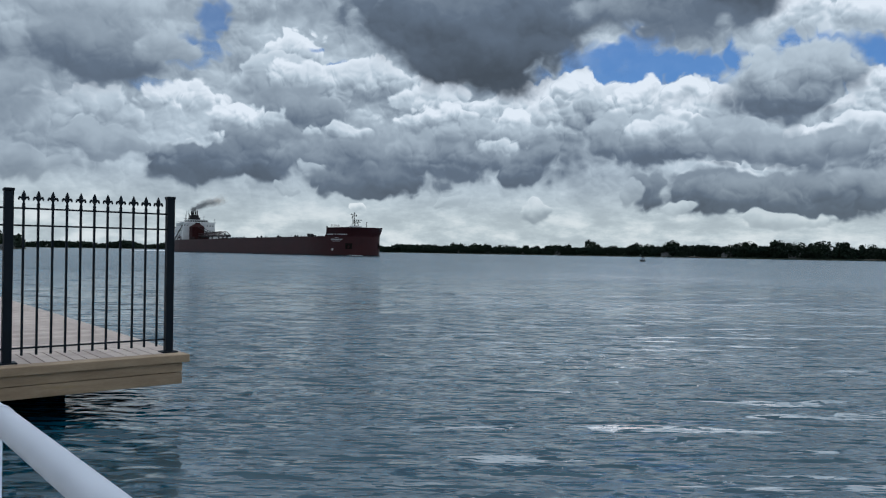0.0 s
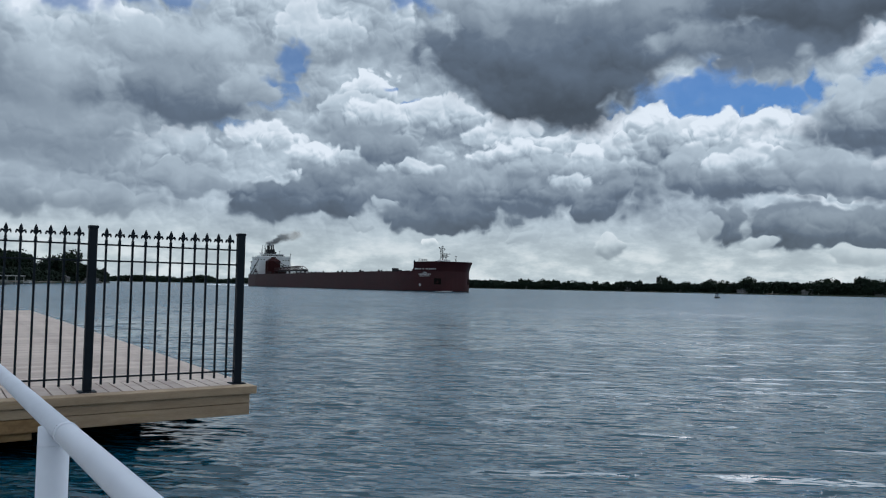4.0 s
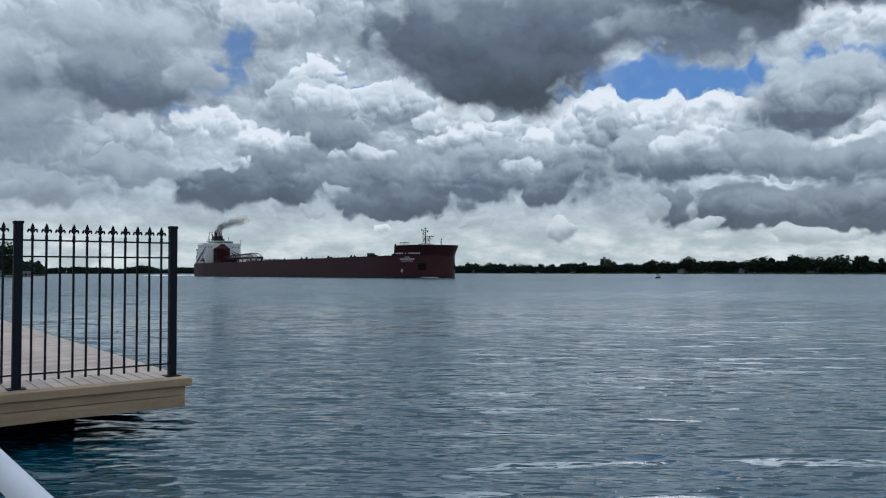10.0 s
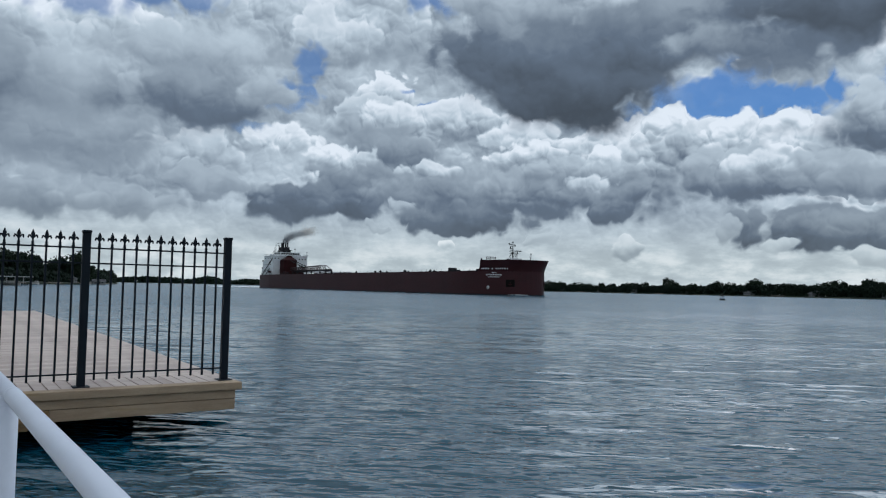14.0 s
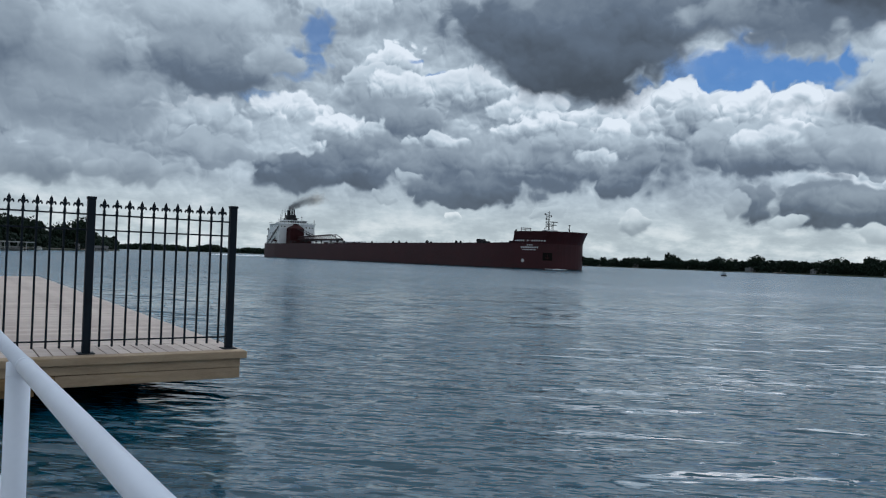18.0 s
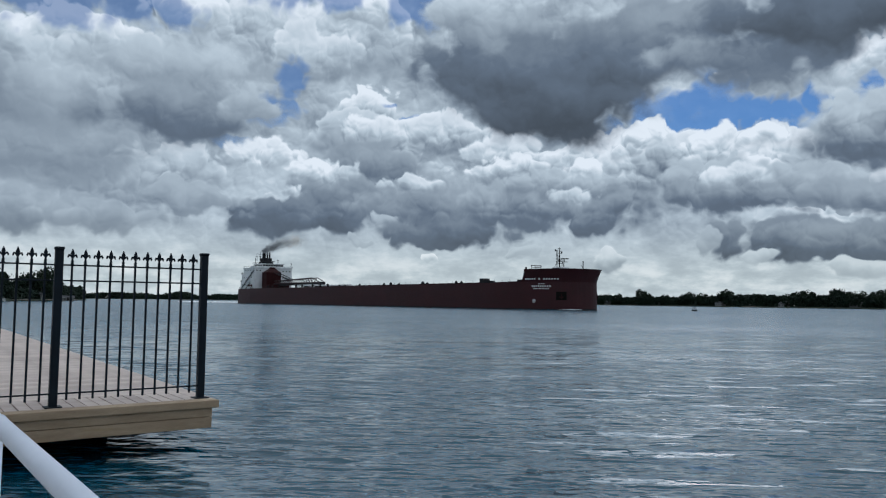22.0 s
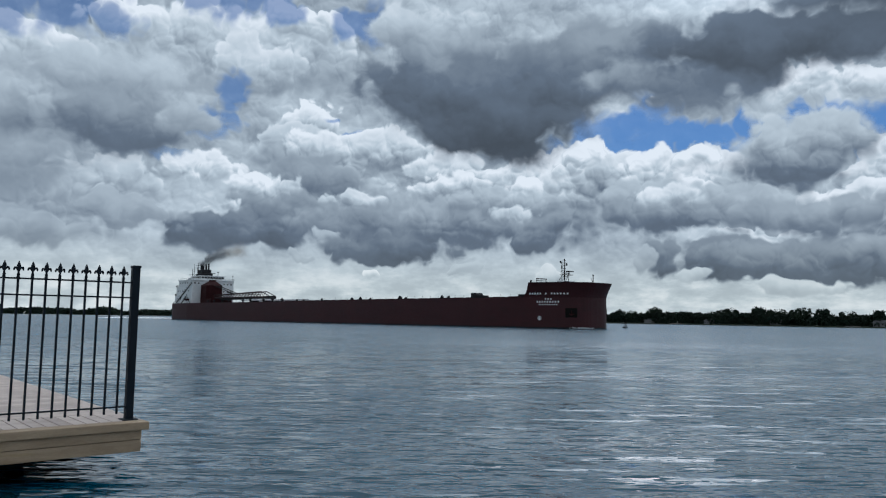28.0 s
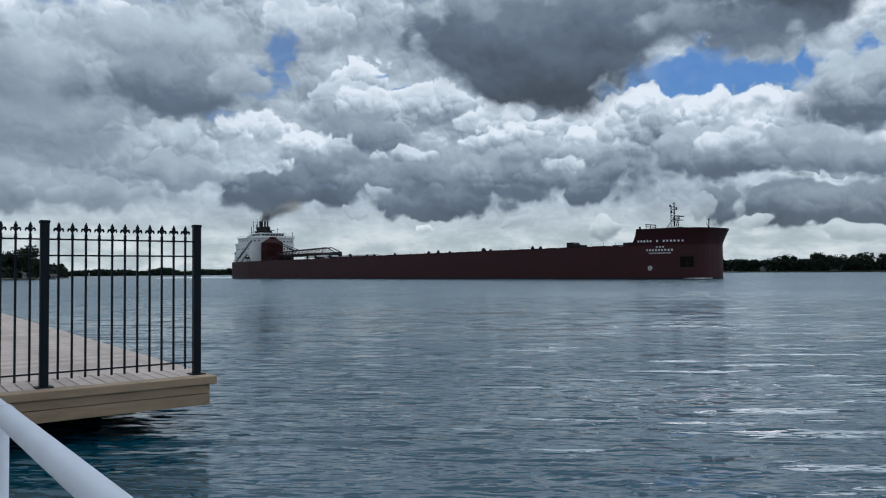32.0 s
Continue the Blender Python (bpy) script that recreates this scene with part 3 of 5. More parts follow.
def trunk_mesh(seed, height):
    rng = random.Random(seed)
    bm = bmesh.new()
    rod(bm, (0, 0, -0.5), (0.1, 0, height * 0.35), height * 0.028, height * 0.018, 7)
    rod(bm, (0.1, 0, height * 0.34), (0.0, 0.15, height * 0.72), height * 0.018, height * 0.006, 6)
    for i in range(5):
        a, z = rng.uniform(0, 6.28), height * rng.uniform(0.25, 0.5)
        rod(bm, (0.05, 0, z), (math.cos(a) * height * 0.22, math.sin(a) * height * 0.22, z + height * rng.uniform(0.1, 0.22)), height * 0.010, height * 0.004, 5)
    return mesh("trunk", bm, M_BARK)


TREE_KINDS = []
for i in range(7):
    hgt = (13, 15, 11, 16, 9, 14, 12)[i]
    wid = (13, 12, 12, 15, 10, 9, 14)[i]
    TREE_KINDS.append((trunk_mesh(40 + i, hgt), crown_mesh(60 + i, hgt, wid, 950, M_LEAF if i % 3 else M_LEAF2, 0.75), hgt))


def tree(kind, x, y, z, scale, turn, label, group):
    tr, cr, hgt = TREE_KINDS[kind]
    ob = thing("tree", label, "tree", group, at=pose(x, y, z, 0, 0, turn))
    ob.scale = (scale, scale, scale)
    part("trunk", tr, M_BARK, ob)
    part("crown", cr, M_LEAF, ob)
    return ob


def tree_row(line, s0, s1, count, group, label, seed, size=(0.8, 1.15), back=(6, 26), z=1.2, end=1.0):
    rng = random.Random(seed)
    for i in range(count):
        p, w = along(line, s0 + (s1 - s0) * (i + rng.uniform(-0.4, 0.4)) / count)
        nrm = Vector((-w.y, w.x))
        if nrm.dot(p) < 0 if line is not LEFT_SHORE else nrm.x > 0:
            nrm = -nrm
        q = p + nrm * rng.uniform(*back)
        tree(rng.randrange(7), q.x, q.y, z, rng.uniform(*size) * (1 + (end - 1) * i / count), rng.uniform(0, 360), label, group)


tree_row(RIGHT_SHORE, 0.06, 0.36, 170, "trees on the far bank", "dark green leafy tree on the far river bank", 3, (0.62, 1.1), (4, 22), 0.8)
tree_row(LEFT_SHORE, 0.04, 0.27, 80, "trees on the near bank", "dark green broad tree above the wooded bank", 5, (1.45, 1.9), (4, 30), 1.2, 0.40)


def far_woods(name, line, s0, s1, count, seed, high=8.0, back=(4, 40), size=(1.6, 3.2)):
    rng = random.Random(seed)
    verts, faces = [], []
    for i in range(count):
        p, w = along(line, s0 + (s1 - s0) * rng.random())
        nrm = Vector((-w.y, w.x))
        if nrm.dot(p) < 0 if line is not LEFT_SHORE else nrm.x > 0:
            nrm = -nrm
        hill = high * (1 + 0.75 * noise.noise(Vector((p.x * 0.012, p.y * 0.012, 0))))
        c = Vector((*(p + nrm * rng.uniform(*back)), rng.uniform(1.0, 2.5 + hill)))
        e = Euler((rng.uniform(0, 3.1), rng.uniform(0, 3.1), rng.uniform(0, 3.1))).to_matrix()
        s = rng.uniform(*size)
        k = len(verts)
        for q in ((-1, 0, 0), (0, 0.8, 0.2), (1, 0, 0), (0, -0.8, 0.2), (0, 0, 0.7)):
            verts.append(tuple(c + e @ (Vector(q) * s)))
        faces += [(k, k + 1, k + 4), (k + 1, k + 2, k + 4), (k + 2, k + 3, k + 4), (k + 3, k, k + 4)]
    me = bpy.data.meshes.new(name)
    me.from_pydata(verts, [], faces)
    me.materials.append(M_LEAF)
    return tagged(new(name, me), "dark woods and bushes along the river bank", "trees", kind="stuff")


far_woods("far_woods", RIGHT_SHORE, 0.33, 1.0, 30000, 11, 10.0, (2, 40))
far_woods("far_woods", RIGHT_SHORE, 0.52, 1.0, 9000, 15, 16.0, (4, 60), (4.0, 8.0))
far_woods("undergrowth", RIGHT_SHORE, 0.02, 0.38, 24000, 13, 6.0, (1.0, 24), (0.9, 2.0))
far_woods("undergrowth", LEFT_SHORE, 0.02, 0.3, 15000, 14, 5.0, (1, 28), (0.7, 1.6))
far_woods("far_woods", LEFT_SHORE, 0.20, 1.0, 9000, 12)

# ---- the plank pier with its fence ----
NEAR = 1.65  # the pier, its fence and the rail are drawn up at 1 : 1.65
Z_DECK = 0.692
PIER = Matrix(((-0.763, -0.646, 0, -3.709), (-0.646, 0.763, 0, 9.875), (0, 0, 1, Z_DECK), (0, 0, 0, 1)))
# in the pier's space: x along the front edge, y along the side over the water, z up from the deck; x mirrors, so faces are turned


def pier_pose(x, y, z=0.0):
    """A pose on the pier: its own x axis runs along the front edge away from the corner."""
    p = PIER @ Vector((x * NEAR, y * NEAR, z * NEAR))
    return pose(p.x, p.y, p.z, 0, 0, 180 + math.degrees(math.atan2(0.646, 0.763)))


def make_pier():
    pier = thing("pier", "weathered plank pier with tan timber edges over the water", "pier", at=pier_pose(0, 0))
    pier.scale = (NEAR, NEAR, NEAR)
    # own space: +x along the front edge, -y along the side
    L, W = 16.8, 9.0
    part("edge_board", boxes((-0.02, -0.14, -0.062, W, 0.0, 0.0), bevel=0.006), M_FASCIA, pier, "rounded tan edge board")
    part("fascia_board", boxes((0.03, -0.05, -0.133, W, -0.022, -0.064), bevel=0.004), M_FASCIA, pier, "tan upper fascia board")
    part("fascia_board", boxes((0.03, -0.055, -0.225, 1.42, -0.026, -0.137), bevel=0.004), M_FASCIA, pier, "tan lower fascia board")
    part("fascia_board", boxes((1.423, -0.055, -0.228, W, -0.024, -0.137), bevel=0.006), M_BEAM, pier, "stained brown lower fascia board")
    part("beam", boxes((1.55, -0.16, -0.285, W, -0.058, -0.19), bevel=0.008), M_BEAM, pier, "stained heavy beam")
    part("side_board", boxes((-0.02, -L, -0.062, 0.12, -0.145, -0.001), bevel=0.006), M_PLANK, pier)
    part("side_fascia", boxes((0.03, -L, -0.225, 0.06, -0.06, -0.064), bevel=0.004), M_FASCIA, pier)
    # crib, joists and underside carry the shade below the deck in their colour
    part("crib", boxes((0.58, -L, -3.0, W, -1.2, -0.05), bevel=0.01), M_WOOD_AND_SHADE, pier, "timber crib, near-black with the shade under the deck")
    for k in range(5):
        part("joist", boxes((0.10 + k * 0.12, -L, -0.20, 0.13 + k * 0.12, -0.16, -0.121)), M_WOOD_AND_SHADE, pier)
    part("underside", boxes((0.065, -L, -0.12, W, -0.062, -0.05)), M_WOOD_AND_SHADE, pier)
    return pier


def pier_planks():
    """Short boards across the front edge, then long boards along it."""
    L, W = 16.8, 9.0
    w = 0.140
    short = 0.093
    me = mesh("plank", boxes((0.004, -0.70, -0.034, short - 0.004, -0.145, 0.0), bevel=0.004), M_PLANK)
    for i in range(int((W - 0.2) / short)):
        p = part("plank", me, M_PLANK, pier)
        p.location = (0.122 + i * short, 0, random.uniform(-0.0015, 0.0015))
    me = mesh("plank", boxes((0.122, -w + 0.003, -0.034, W, -0.003, 0.0), bevel=0.003), M_PLANK)
    for i in range(int((L - 0.75) / w)):
        p = part("plank", me, M_PLANK, pier)
        p.location = (0, -0.705 - i * w, random.uniform(-0.0015, 0.0015))


pier = make_pier()


def make_fence():
    at = pier_pose(0.075, 0.0)
    fence = thing("fence", "black iron picket fence with spear points on the pier", "fence", at=at)
    fence.scale = (NEAR, NEAR, NEAR)
    y = -0.210
    gap = 1.1175
    post_me = mesh("post", boxes((-0.029, y - 0.029, 0.008, 0.029, y + 0.029, 1.215), bevel=0.004), M_IRON)
    cap_me = mesh("cap", boxes((-0.034, y - 0.034, 1.20, 0.034, y + 0.034, 1.222), bevel=0.006), M_IRON)
    plate_me = mesh("base_plate", boxes((-0.06, y - 0.06, 0.0, 0.06, y + 0.06, 0.008), bevel=0.002), M_IRON)
    bm = bmesh.new()
    r = 0.0075
    box(bm, -r, y - r, 0.05, r, y + r, 1.085, 0.001)
    rod(bm, (0, y, 1.083), (0, y, 1.100), 0.012, 0.012, 8)
    picket_me = mesh("picket", bm, M_IRON)
    bm = bmesh.new()
    leaf = ((0.007, 1.098), (0.010, 1.112), (0.006, 1.124), (0.006, 1.136), (0.016, 1.150), (0.023, 1.156), (0.027, 1.143), (0.033, 1.139), (0.036, 1.152),
            (0.029, 1.168), (0.018, 1.168), (0.010, 1.160), (0.014, 1.174), (0.008, 1.192))
    outline = leaf + ((0.0, 1.212),) + tuple((-x, z) for x, z in reversed(leaf))
    ends = [[bm.verts.new((x, y + d, z)) for x, z in outline] for d in (-0.008, 0.008)]
    for f in ends:
        bm.faces.new(f)
    for i in range(len(outline)):
        k = (i + 1) % len(outline)
        bm.faces.new((ends[0][i], ends[0][k], ends[1][k], ends[1][i]))
    bmesh.ops.recalc_face_normals(bm, faces=bm.faces)
    spear_me = mesh("spear_point", bm, M_IRON)
    for k in range(5):
        for name, me in (("post", post_me), ("cap", cap_me), ("base_plate", plate_me)):
            part(name, me, M_IRON, fence).location.x = k * gap
        if k < 4:
            for z in (0.102, 0.963, 1.083):
                part("rail", boxes((k * gap + 0.029, y - 0.011, z - 0.006, (k + 1) * gap - 0.029, y + 0.011, z + 0.006), bevel=0.002), M_IRON, fence)
            for i in range(1, 12):
                p = part("picket", picket_me, M_IRON, fence)
                p.location.x = k * gap + i * gap / 12
                q = part("spear_point", spear_me, M_IRON, p)
    return fence


fence = make_fence()

# ---- the white rail beside the camera and its quay ----
RAIL_Z = 1.0560
RAIL_FOOT = RAIL_Z - 0.645


def make_rail():
    a = -47.87
    rail = thing("guard_rail", "white painted pipe rail along the quay edge", "railing", at=pose(-1.099, 1.626, 0, 0, 0, a))
    rail.scale = (NEAR, NEAR, NEAR)
    # own space: +x along the rail towards the camera
    part("top_pipe", rods(((-5, 0, RAIL_Z), (0.0, 0, RAIL_Z), 0.0125), seg=72), M_WHITE_PAINT, rail, "", True)
    part("top_pipe", rods(((0.0, 0, RAIL_Z), (3, 0, RAIL_Z), 0.0132), seg=72), M_WHITE_PAINT, rail, "", True)
    part("lower_pipe", rods(((-5, 0, RAIL_Z - 0.275), (3, 0, RAIL_Z - 0.275), 0.0125), seg=72), M_WHITE_PAINT, rail, "", True)
    part("seam", rods(((-0.007, 0, RAIL_Z), (0.003, 0, RAIL_Z), 0.0140), seg=72), M_WHITE_PAINT, rail, "weld seam in the pipe", True)
    for x in (-3.225, -2.44, -1.655, -0.87, -0.085, 1.485, 2.4):
        post = part("post", rods(((x, 0, RAIL_FOOT), (x, 0, RAIL_Z - 0.004), 0.0185), seg=20), M_WHITE_PAINT, rail, "", True)
        bm = bmesh.new()
        rod(bm, (x, 0, RAIL_Z - 0.026), (x, 0, RAIL_Z - 0.004), 0.0187, 0.0150, 20, False)
        part("weld_fillet", bm, M_WHITE_PAINT, post, "", True)
    # paint chipped off beside the seam
    for dx, dy, dz, r in ((-0.010, -0.0095, 0.0088, 0.0012), (-0.0085, -0.0075, 0.0104, 0.0009), (-0.011, -0.0112, 0.0062, 0.0008), (-0.0845, -0.0148, -0.020, 0.0022)):
        bm = bmesh.new()
        bmesh.ops.create_icosphere(bm, subdivisions=1, radius=r, matrix=Matrix.Translation((dx, dy, RAIL_Z + dz)) @ Matrix.Diagonal((2.2, 0.6, 0.8, 1)))
        part("rust_spot", bm, M_RUST, rail, "brown rust spot in the paint")
    return rail


rail = make_rail()
tagged(new("quay", mesh("quay", boxes((-9, -14, -2, 6, 0.09, RAIL_FOOT * NEAR), bevel=0.015), M_CONCRETE)), "grey concrete quay under the rail", "quay", kind="structure").matrix_basis = pose(-1.099, 1.626, 0, 0, 0, -47.87)


# ---- houses and docks on the banks ----
M_SIDING = surface("house_siding", (0.30, 0.30, 0.29), (0.48, 0.47, 0.45), 0.7, 0, 0.5, 6, 0.2, 0.01, (1, 1, 1), 0.3)
M_HOUSE = surface("dull_house_siding", (0.10, 0.10, 0.10), (0.20, 0.20, 0.19), 0.8, 0, 0.5, 6, 0.2, 0.01, (1, 1, 1), 0.3)
M_ROOF = surface("grey_shingle_roof", (0.035, 0.035, 0.038), (0.07, 0.07, 0.074), 0.85, 0, 0.5, 5, 0.4, 0.02)


def house(x, y, z, turn, w, d, h, label, group):
    ob = thing("house", label, "house", group, at=pose(x, y, z, 0, 0, turn))
    walls = part("wall", boxes((-w / 2, -d / 2, -1, w / 2, d / 2, h)), M_HOUSE, ob)
    bm = bmesh.new()
    o, r = 0.5, h + d * 0.36
    v = [bm.verts.new(q) for q in ((-w / 2 - o, -d / 2 - o, h), (w / 2 + o, -d / 2 - o, h), (w / 2 + o, d / 2 + o, h), (-w / 2 - o, d / 2 + o, h), (-w / 2 - o, 0, r), (w / 2 + o, 0, r))]
    for f in ((0, 1, 5, 4), (2, 3, 4, 5), (0, 4, 3), (1, 2, 5), (3, 2, 1, 0)):
        bm.faces.new([v[i] for i in f])
    part("roof", bm, M_ROOF, ob, "dark shingle roof")
    n = max(2, int(w / 3))
    for side in (-1, 1):
        for i in range(n):
            cx = -w / 2 + (i + 0.5) * w / n
            part("window", boxes((cx - 0.6, side * d / 2 - 0.04, h * 0.35, cx + 0.6, side * d / 2 + 0.04, h * 0.75)), M_GLASS_DARK, ob)
    part("door", boxes((-0.5, -d / 2 - 0.05, 0, 0.5, -d / 2 + 0.03, 2.05)), M_WOOD_AND_SHADE, ob)
    return ob


def houses(line, shares, group, label, seed, z, back):
    rng = random.Random(seed)
    for s in shares:
        p, w = along(line, s)
        nrm = Vector((-w.y, w.x))
        if nrm.dot(p) < 0 if line is not LEFT_SHORE else nrm.x > 0:
            nrm = -nrm
        q = p + nrm * rng.uniform(*back)
        house(q.x, q.y, z, math.degrees(math.atan2(w.y, w.x)) + rng.choice((0, 0, 180)), rng.uniform(7, 12), rng.uniform(4.5, 6), rng.uniform(2.1, 2.6), label, group)


houses(RIGHT_SHORE, (0.105, 0.13, 0.15, 0.172, 0.20, 0.225, 0.25, 0.28, 0.31, 0.335), "houses on the far bank", "pale low house among trees on the far bank", 21, 1.0, (3, 7))
houses(LEFT_SHORE, (0.105, 0.128, 0.175), "houses on the near bank", "pale low house under trees on the near bank", 22, 1.0, (2, 6))


def dock(x, y, turn, length):
    ob = thing("dock", "small pale timber dock on the river bank", "dock", "small docks", at=pose(x, y, 0, 0, 0, turn))
    part("decking", boxes((-length / 2, -1.2, 0.75, length / 2, 1.2, 0.95), bevel=0.03), M_PLANK, ob)
    for i in range(5):
        for y in (-1.0, 1.0):
            px = -length / 2 + 0.4 + i * (length - 0.8) / 4
            part("pile", rods(((px, y, -2), (px, y, 1.3), 0.12), seg=8), M_BARK, ob)
    return ob


for s, off, ln in ((0.10, -6, 12), (0.125, -5, 10), (0.15, -6, 12), (0.18, -6, 14), (0.215, -6, 12)):
    p, w = along(LEFT_SHORE, s)
    q = p * (1 + off / p.length)
    dock(q.x, q.y, math.degrees(math.atan2(w.y, w.x)) + 90, ln)
for s in (0.11, 0.16, 0.21, 0.26, 0.30):
    p, w = along(RIGHT_SHORE, s)
    q = p * (1 - 6 / p.length)
    dock(q.x, q.y, math.degrees(math.atan2(w.y, w.x)) + 90, 12)


def moored_boat(x, y, turn, label):
    ob = thing("motor_boat", label, "boat", at=pose(x, y, 0, 0, 0, turn))
    bm = bmesh.new()
    rings = []
    for z, k in ((-0.3, 0.75), (0.35, 0.95), (0.9, 1.0)):
        half = [(-3.5, 1.1 * k), (0.5, 1.2 * k), (2.2, 0.85 * k), (3.3 + 0.4 * k, 0.05)]
        rings.append([bm.verts.new((px, -py, z)) for px, py in half] + [bm.verts.new((px, py, z)) for px, py in half[::-1]])
    for lo, hi in zip(rings, rings[1:]):
        for i in range(8):
            bm.faces.new((lo[i], lo[(i + 1) % 8], hi[(i + 1) % 8], hi[i]))
    bm.faces.new(rings[-1])
    bm.faces.new(rings[0][::-1])
    part("hull", bm, M_SIDING, ob, "white boat hull")
    part("cabin", boxes((-1.0, -0.8, 0.9, 1.2, 0.8, 1.7), bevel=0.15), M_SIDING, ob)
    part("windscreen", boxes((1.18, -0.7, 1.1, 1.24, 0.7, 1.6)), M_GLASS_DARK, ob)
    return ob


for s in (0.112, 0.14, 0.195):
    p, w = along(LEFT_SHORE, s)
    q = p * (1 - 9 / p.length)
    moored_boat(q.x, q.y, math.degrees(math.atan2(w.y, w.x)), "small white motor boat moored by the bank")

def boat_shelter(x, y, turn):
    """A covered mooring: a low dock, posts and a flat pale roof."""
    ob = thing("boat_shelter", "open boat shelter with a flat pale roof on the bank", "shelter", at=pose(x, y, 0, 0, 0, turn))
    part("decking", boxes((-8, -3.2, 0.45, 8, -1.6, 0.65), (-8, 1.6, 0.45, 8, 3.2, 0.65), bevel=0.03), M_WOOD_AND_SHADE, ob, "dark dock decking")
    part("roof", boxes((-6.5, -3.4, 3.1, 6.5, 3.4, 3.4), bevel=0.05), M_SIDING, ob, "flat pale roof")
    for px in (-6.0, -3.0, 0.0, 3.0, 6.0):
        for py in (-2.9, 2.9):
            part("post", rods(((px, py, -1.5), (px, py, 3.1), 0.10), seg=8), M_SIDING, ob)
    part("rail", boxes((-6.2, -3.15, 1.45, 6.2, -3.05, 1.55)), M_SIDING, ob)
    return ob


x, y = polar(-37.6, 318)
boat_shelter(x, y, 62)
moored_boat(x, y, 62, "small white motor boat moored by the bank")
x, y = polar(-39.4, 300)
boat_shelter(x, y, 58)
for az, d, turn in ((-32.3, 512, 40),):
    x, y = polar(az, d)
    house(x, y, 0.5, turn, 7.0, 4.0, 1.5, "pale low boathouse on the edge of the near bank", "houses on the near bank")

# ---- the lake freighter ----
DECK_Z, FOC_Z = 9.4, 14.0
SHIP_ROWS = ((0, -193.30, 543.53, -54.46), (4, -184.54, 523.36, -53.81), (8, -175.77, 503.30, -53.12), (12, -166.97, 483.34, -52.40), (16, -158.14, 463.49, -51.65), (20, -149.28, 443.75, -50.86), (24, -140.40, 424.12, -50.04), (28, -131.50, 404.60, -49.18), (32, -122.57, 385.18, -48.28))
SHIP_SCALE = 0.88  # the ship is drawn up at 303 m, then shrunk to 267 m to fit the camera's view


def stem_at(z):
    return 303.3 + (0.0 if z < DECK_Z else 1.9 * ((z - DECK_Z) / 4.6) ** 1.3)


def half_width(x, z):
    """Half the hull's width at x metres from the stern and z over the water."""
    s, run = stem_at(z), 37.0
    wide = 16.0 if z < DECK_Z else 16.0 + 1.0 * (z - DECK_Z) / 4.6
    u = (x - (s - run)) / run
    if u > 0:
        return wide * max(0.0, 1 - min(u, 1.0) ** 2) ** 0.33
    if x < 30:
        return 12.8 + 3.2 * min(1, max(0, x) / 30) ** 0.6
    return 16.0


def side_point(x, z, out=0.0):
    """A place on the starboard side and the angle of the side there."""
    y0, y1 = half_width(x - 0.4, z), half_width(x + 0.4, z)
    a = math.atan2(y0 - y1, 0.8)
    return Vector((x + out * math.sin(a), -(y0 + y1) / 2 - out * math.cos(a), z)), math.degrees(a)


def hull_bm(levels, x0_of, bow_steps=26):
    bm = bmesh.new()
    rings = []
    for z in levels:
        s, x0 = stem_at(z), x0_of(z)
        xs = [x0] + [x for x in (4, 8, 14, 22, 30, 60, 110, 160, 210, 250) if x0 < x < s - 38]
        xs += [x for x in (s - 37 + 37 * math.sin(i / bow_steps * math.pi / 2) for i in range(bow_steps + 1)) if x > xs[-1] + 0.3]
        if x0 > 200:
            xs = [x0 + (s - x0) * math.sin(i / 22 * math.pi / 2) for i in range(23)]
        half = [(x, half_width(x, z)) for x in xs]
        half[-1] = (s, 0.0)
        rings.append([bm.verts.new((x, -y, z)) for x, y in half] + [bm.verts.new((x, y, z)) for x, y in half[-2::-1]])
    n = len(rings[0])
    for lo, hi in zip(rings, rings[1:]):
        for i in range(n):
            bm.faces.new((lo[i], lo[(i + 1) % n], hi[(i + 1) % n], hi[i]))
    bm.faces.new(rings[-1])
    bm.faces.new(rings[0][::-1])
    return bm


def on_side(name, x, z, w, h, material, parent, thick=0.05, label=""):
    """A flat piece w by h metres that lies on the starboard side."""
    p, a = side_point(x, z, thick * 0.2)
    bm = boxes((-w / 2, -thick, -h / 2, w / 2, 0.3, h / 2))
    ob = part(name, bm, material, parent, label)
    ob.matrix_basis = pose(p.x, p.y, p.z, 0, 0, a * 1.0)
    return ob


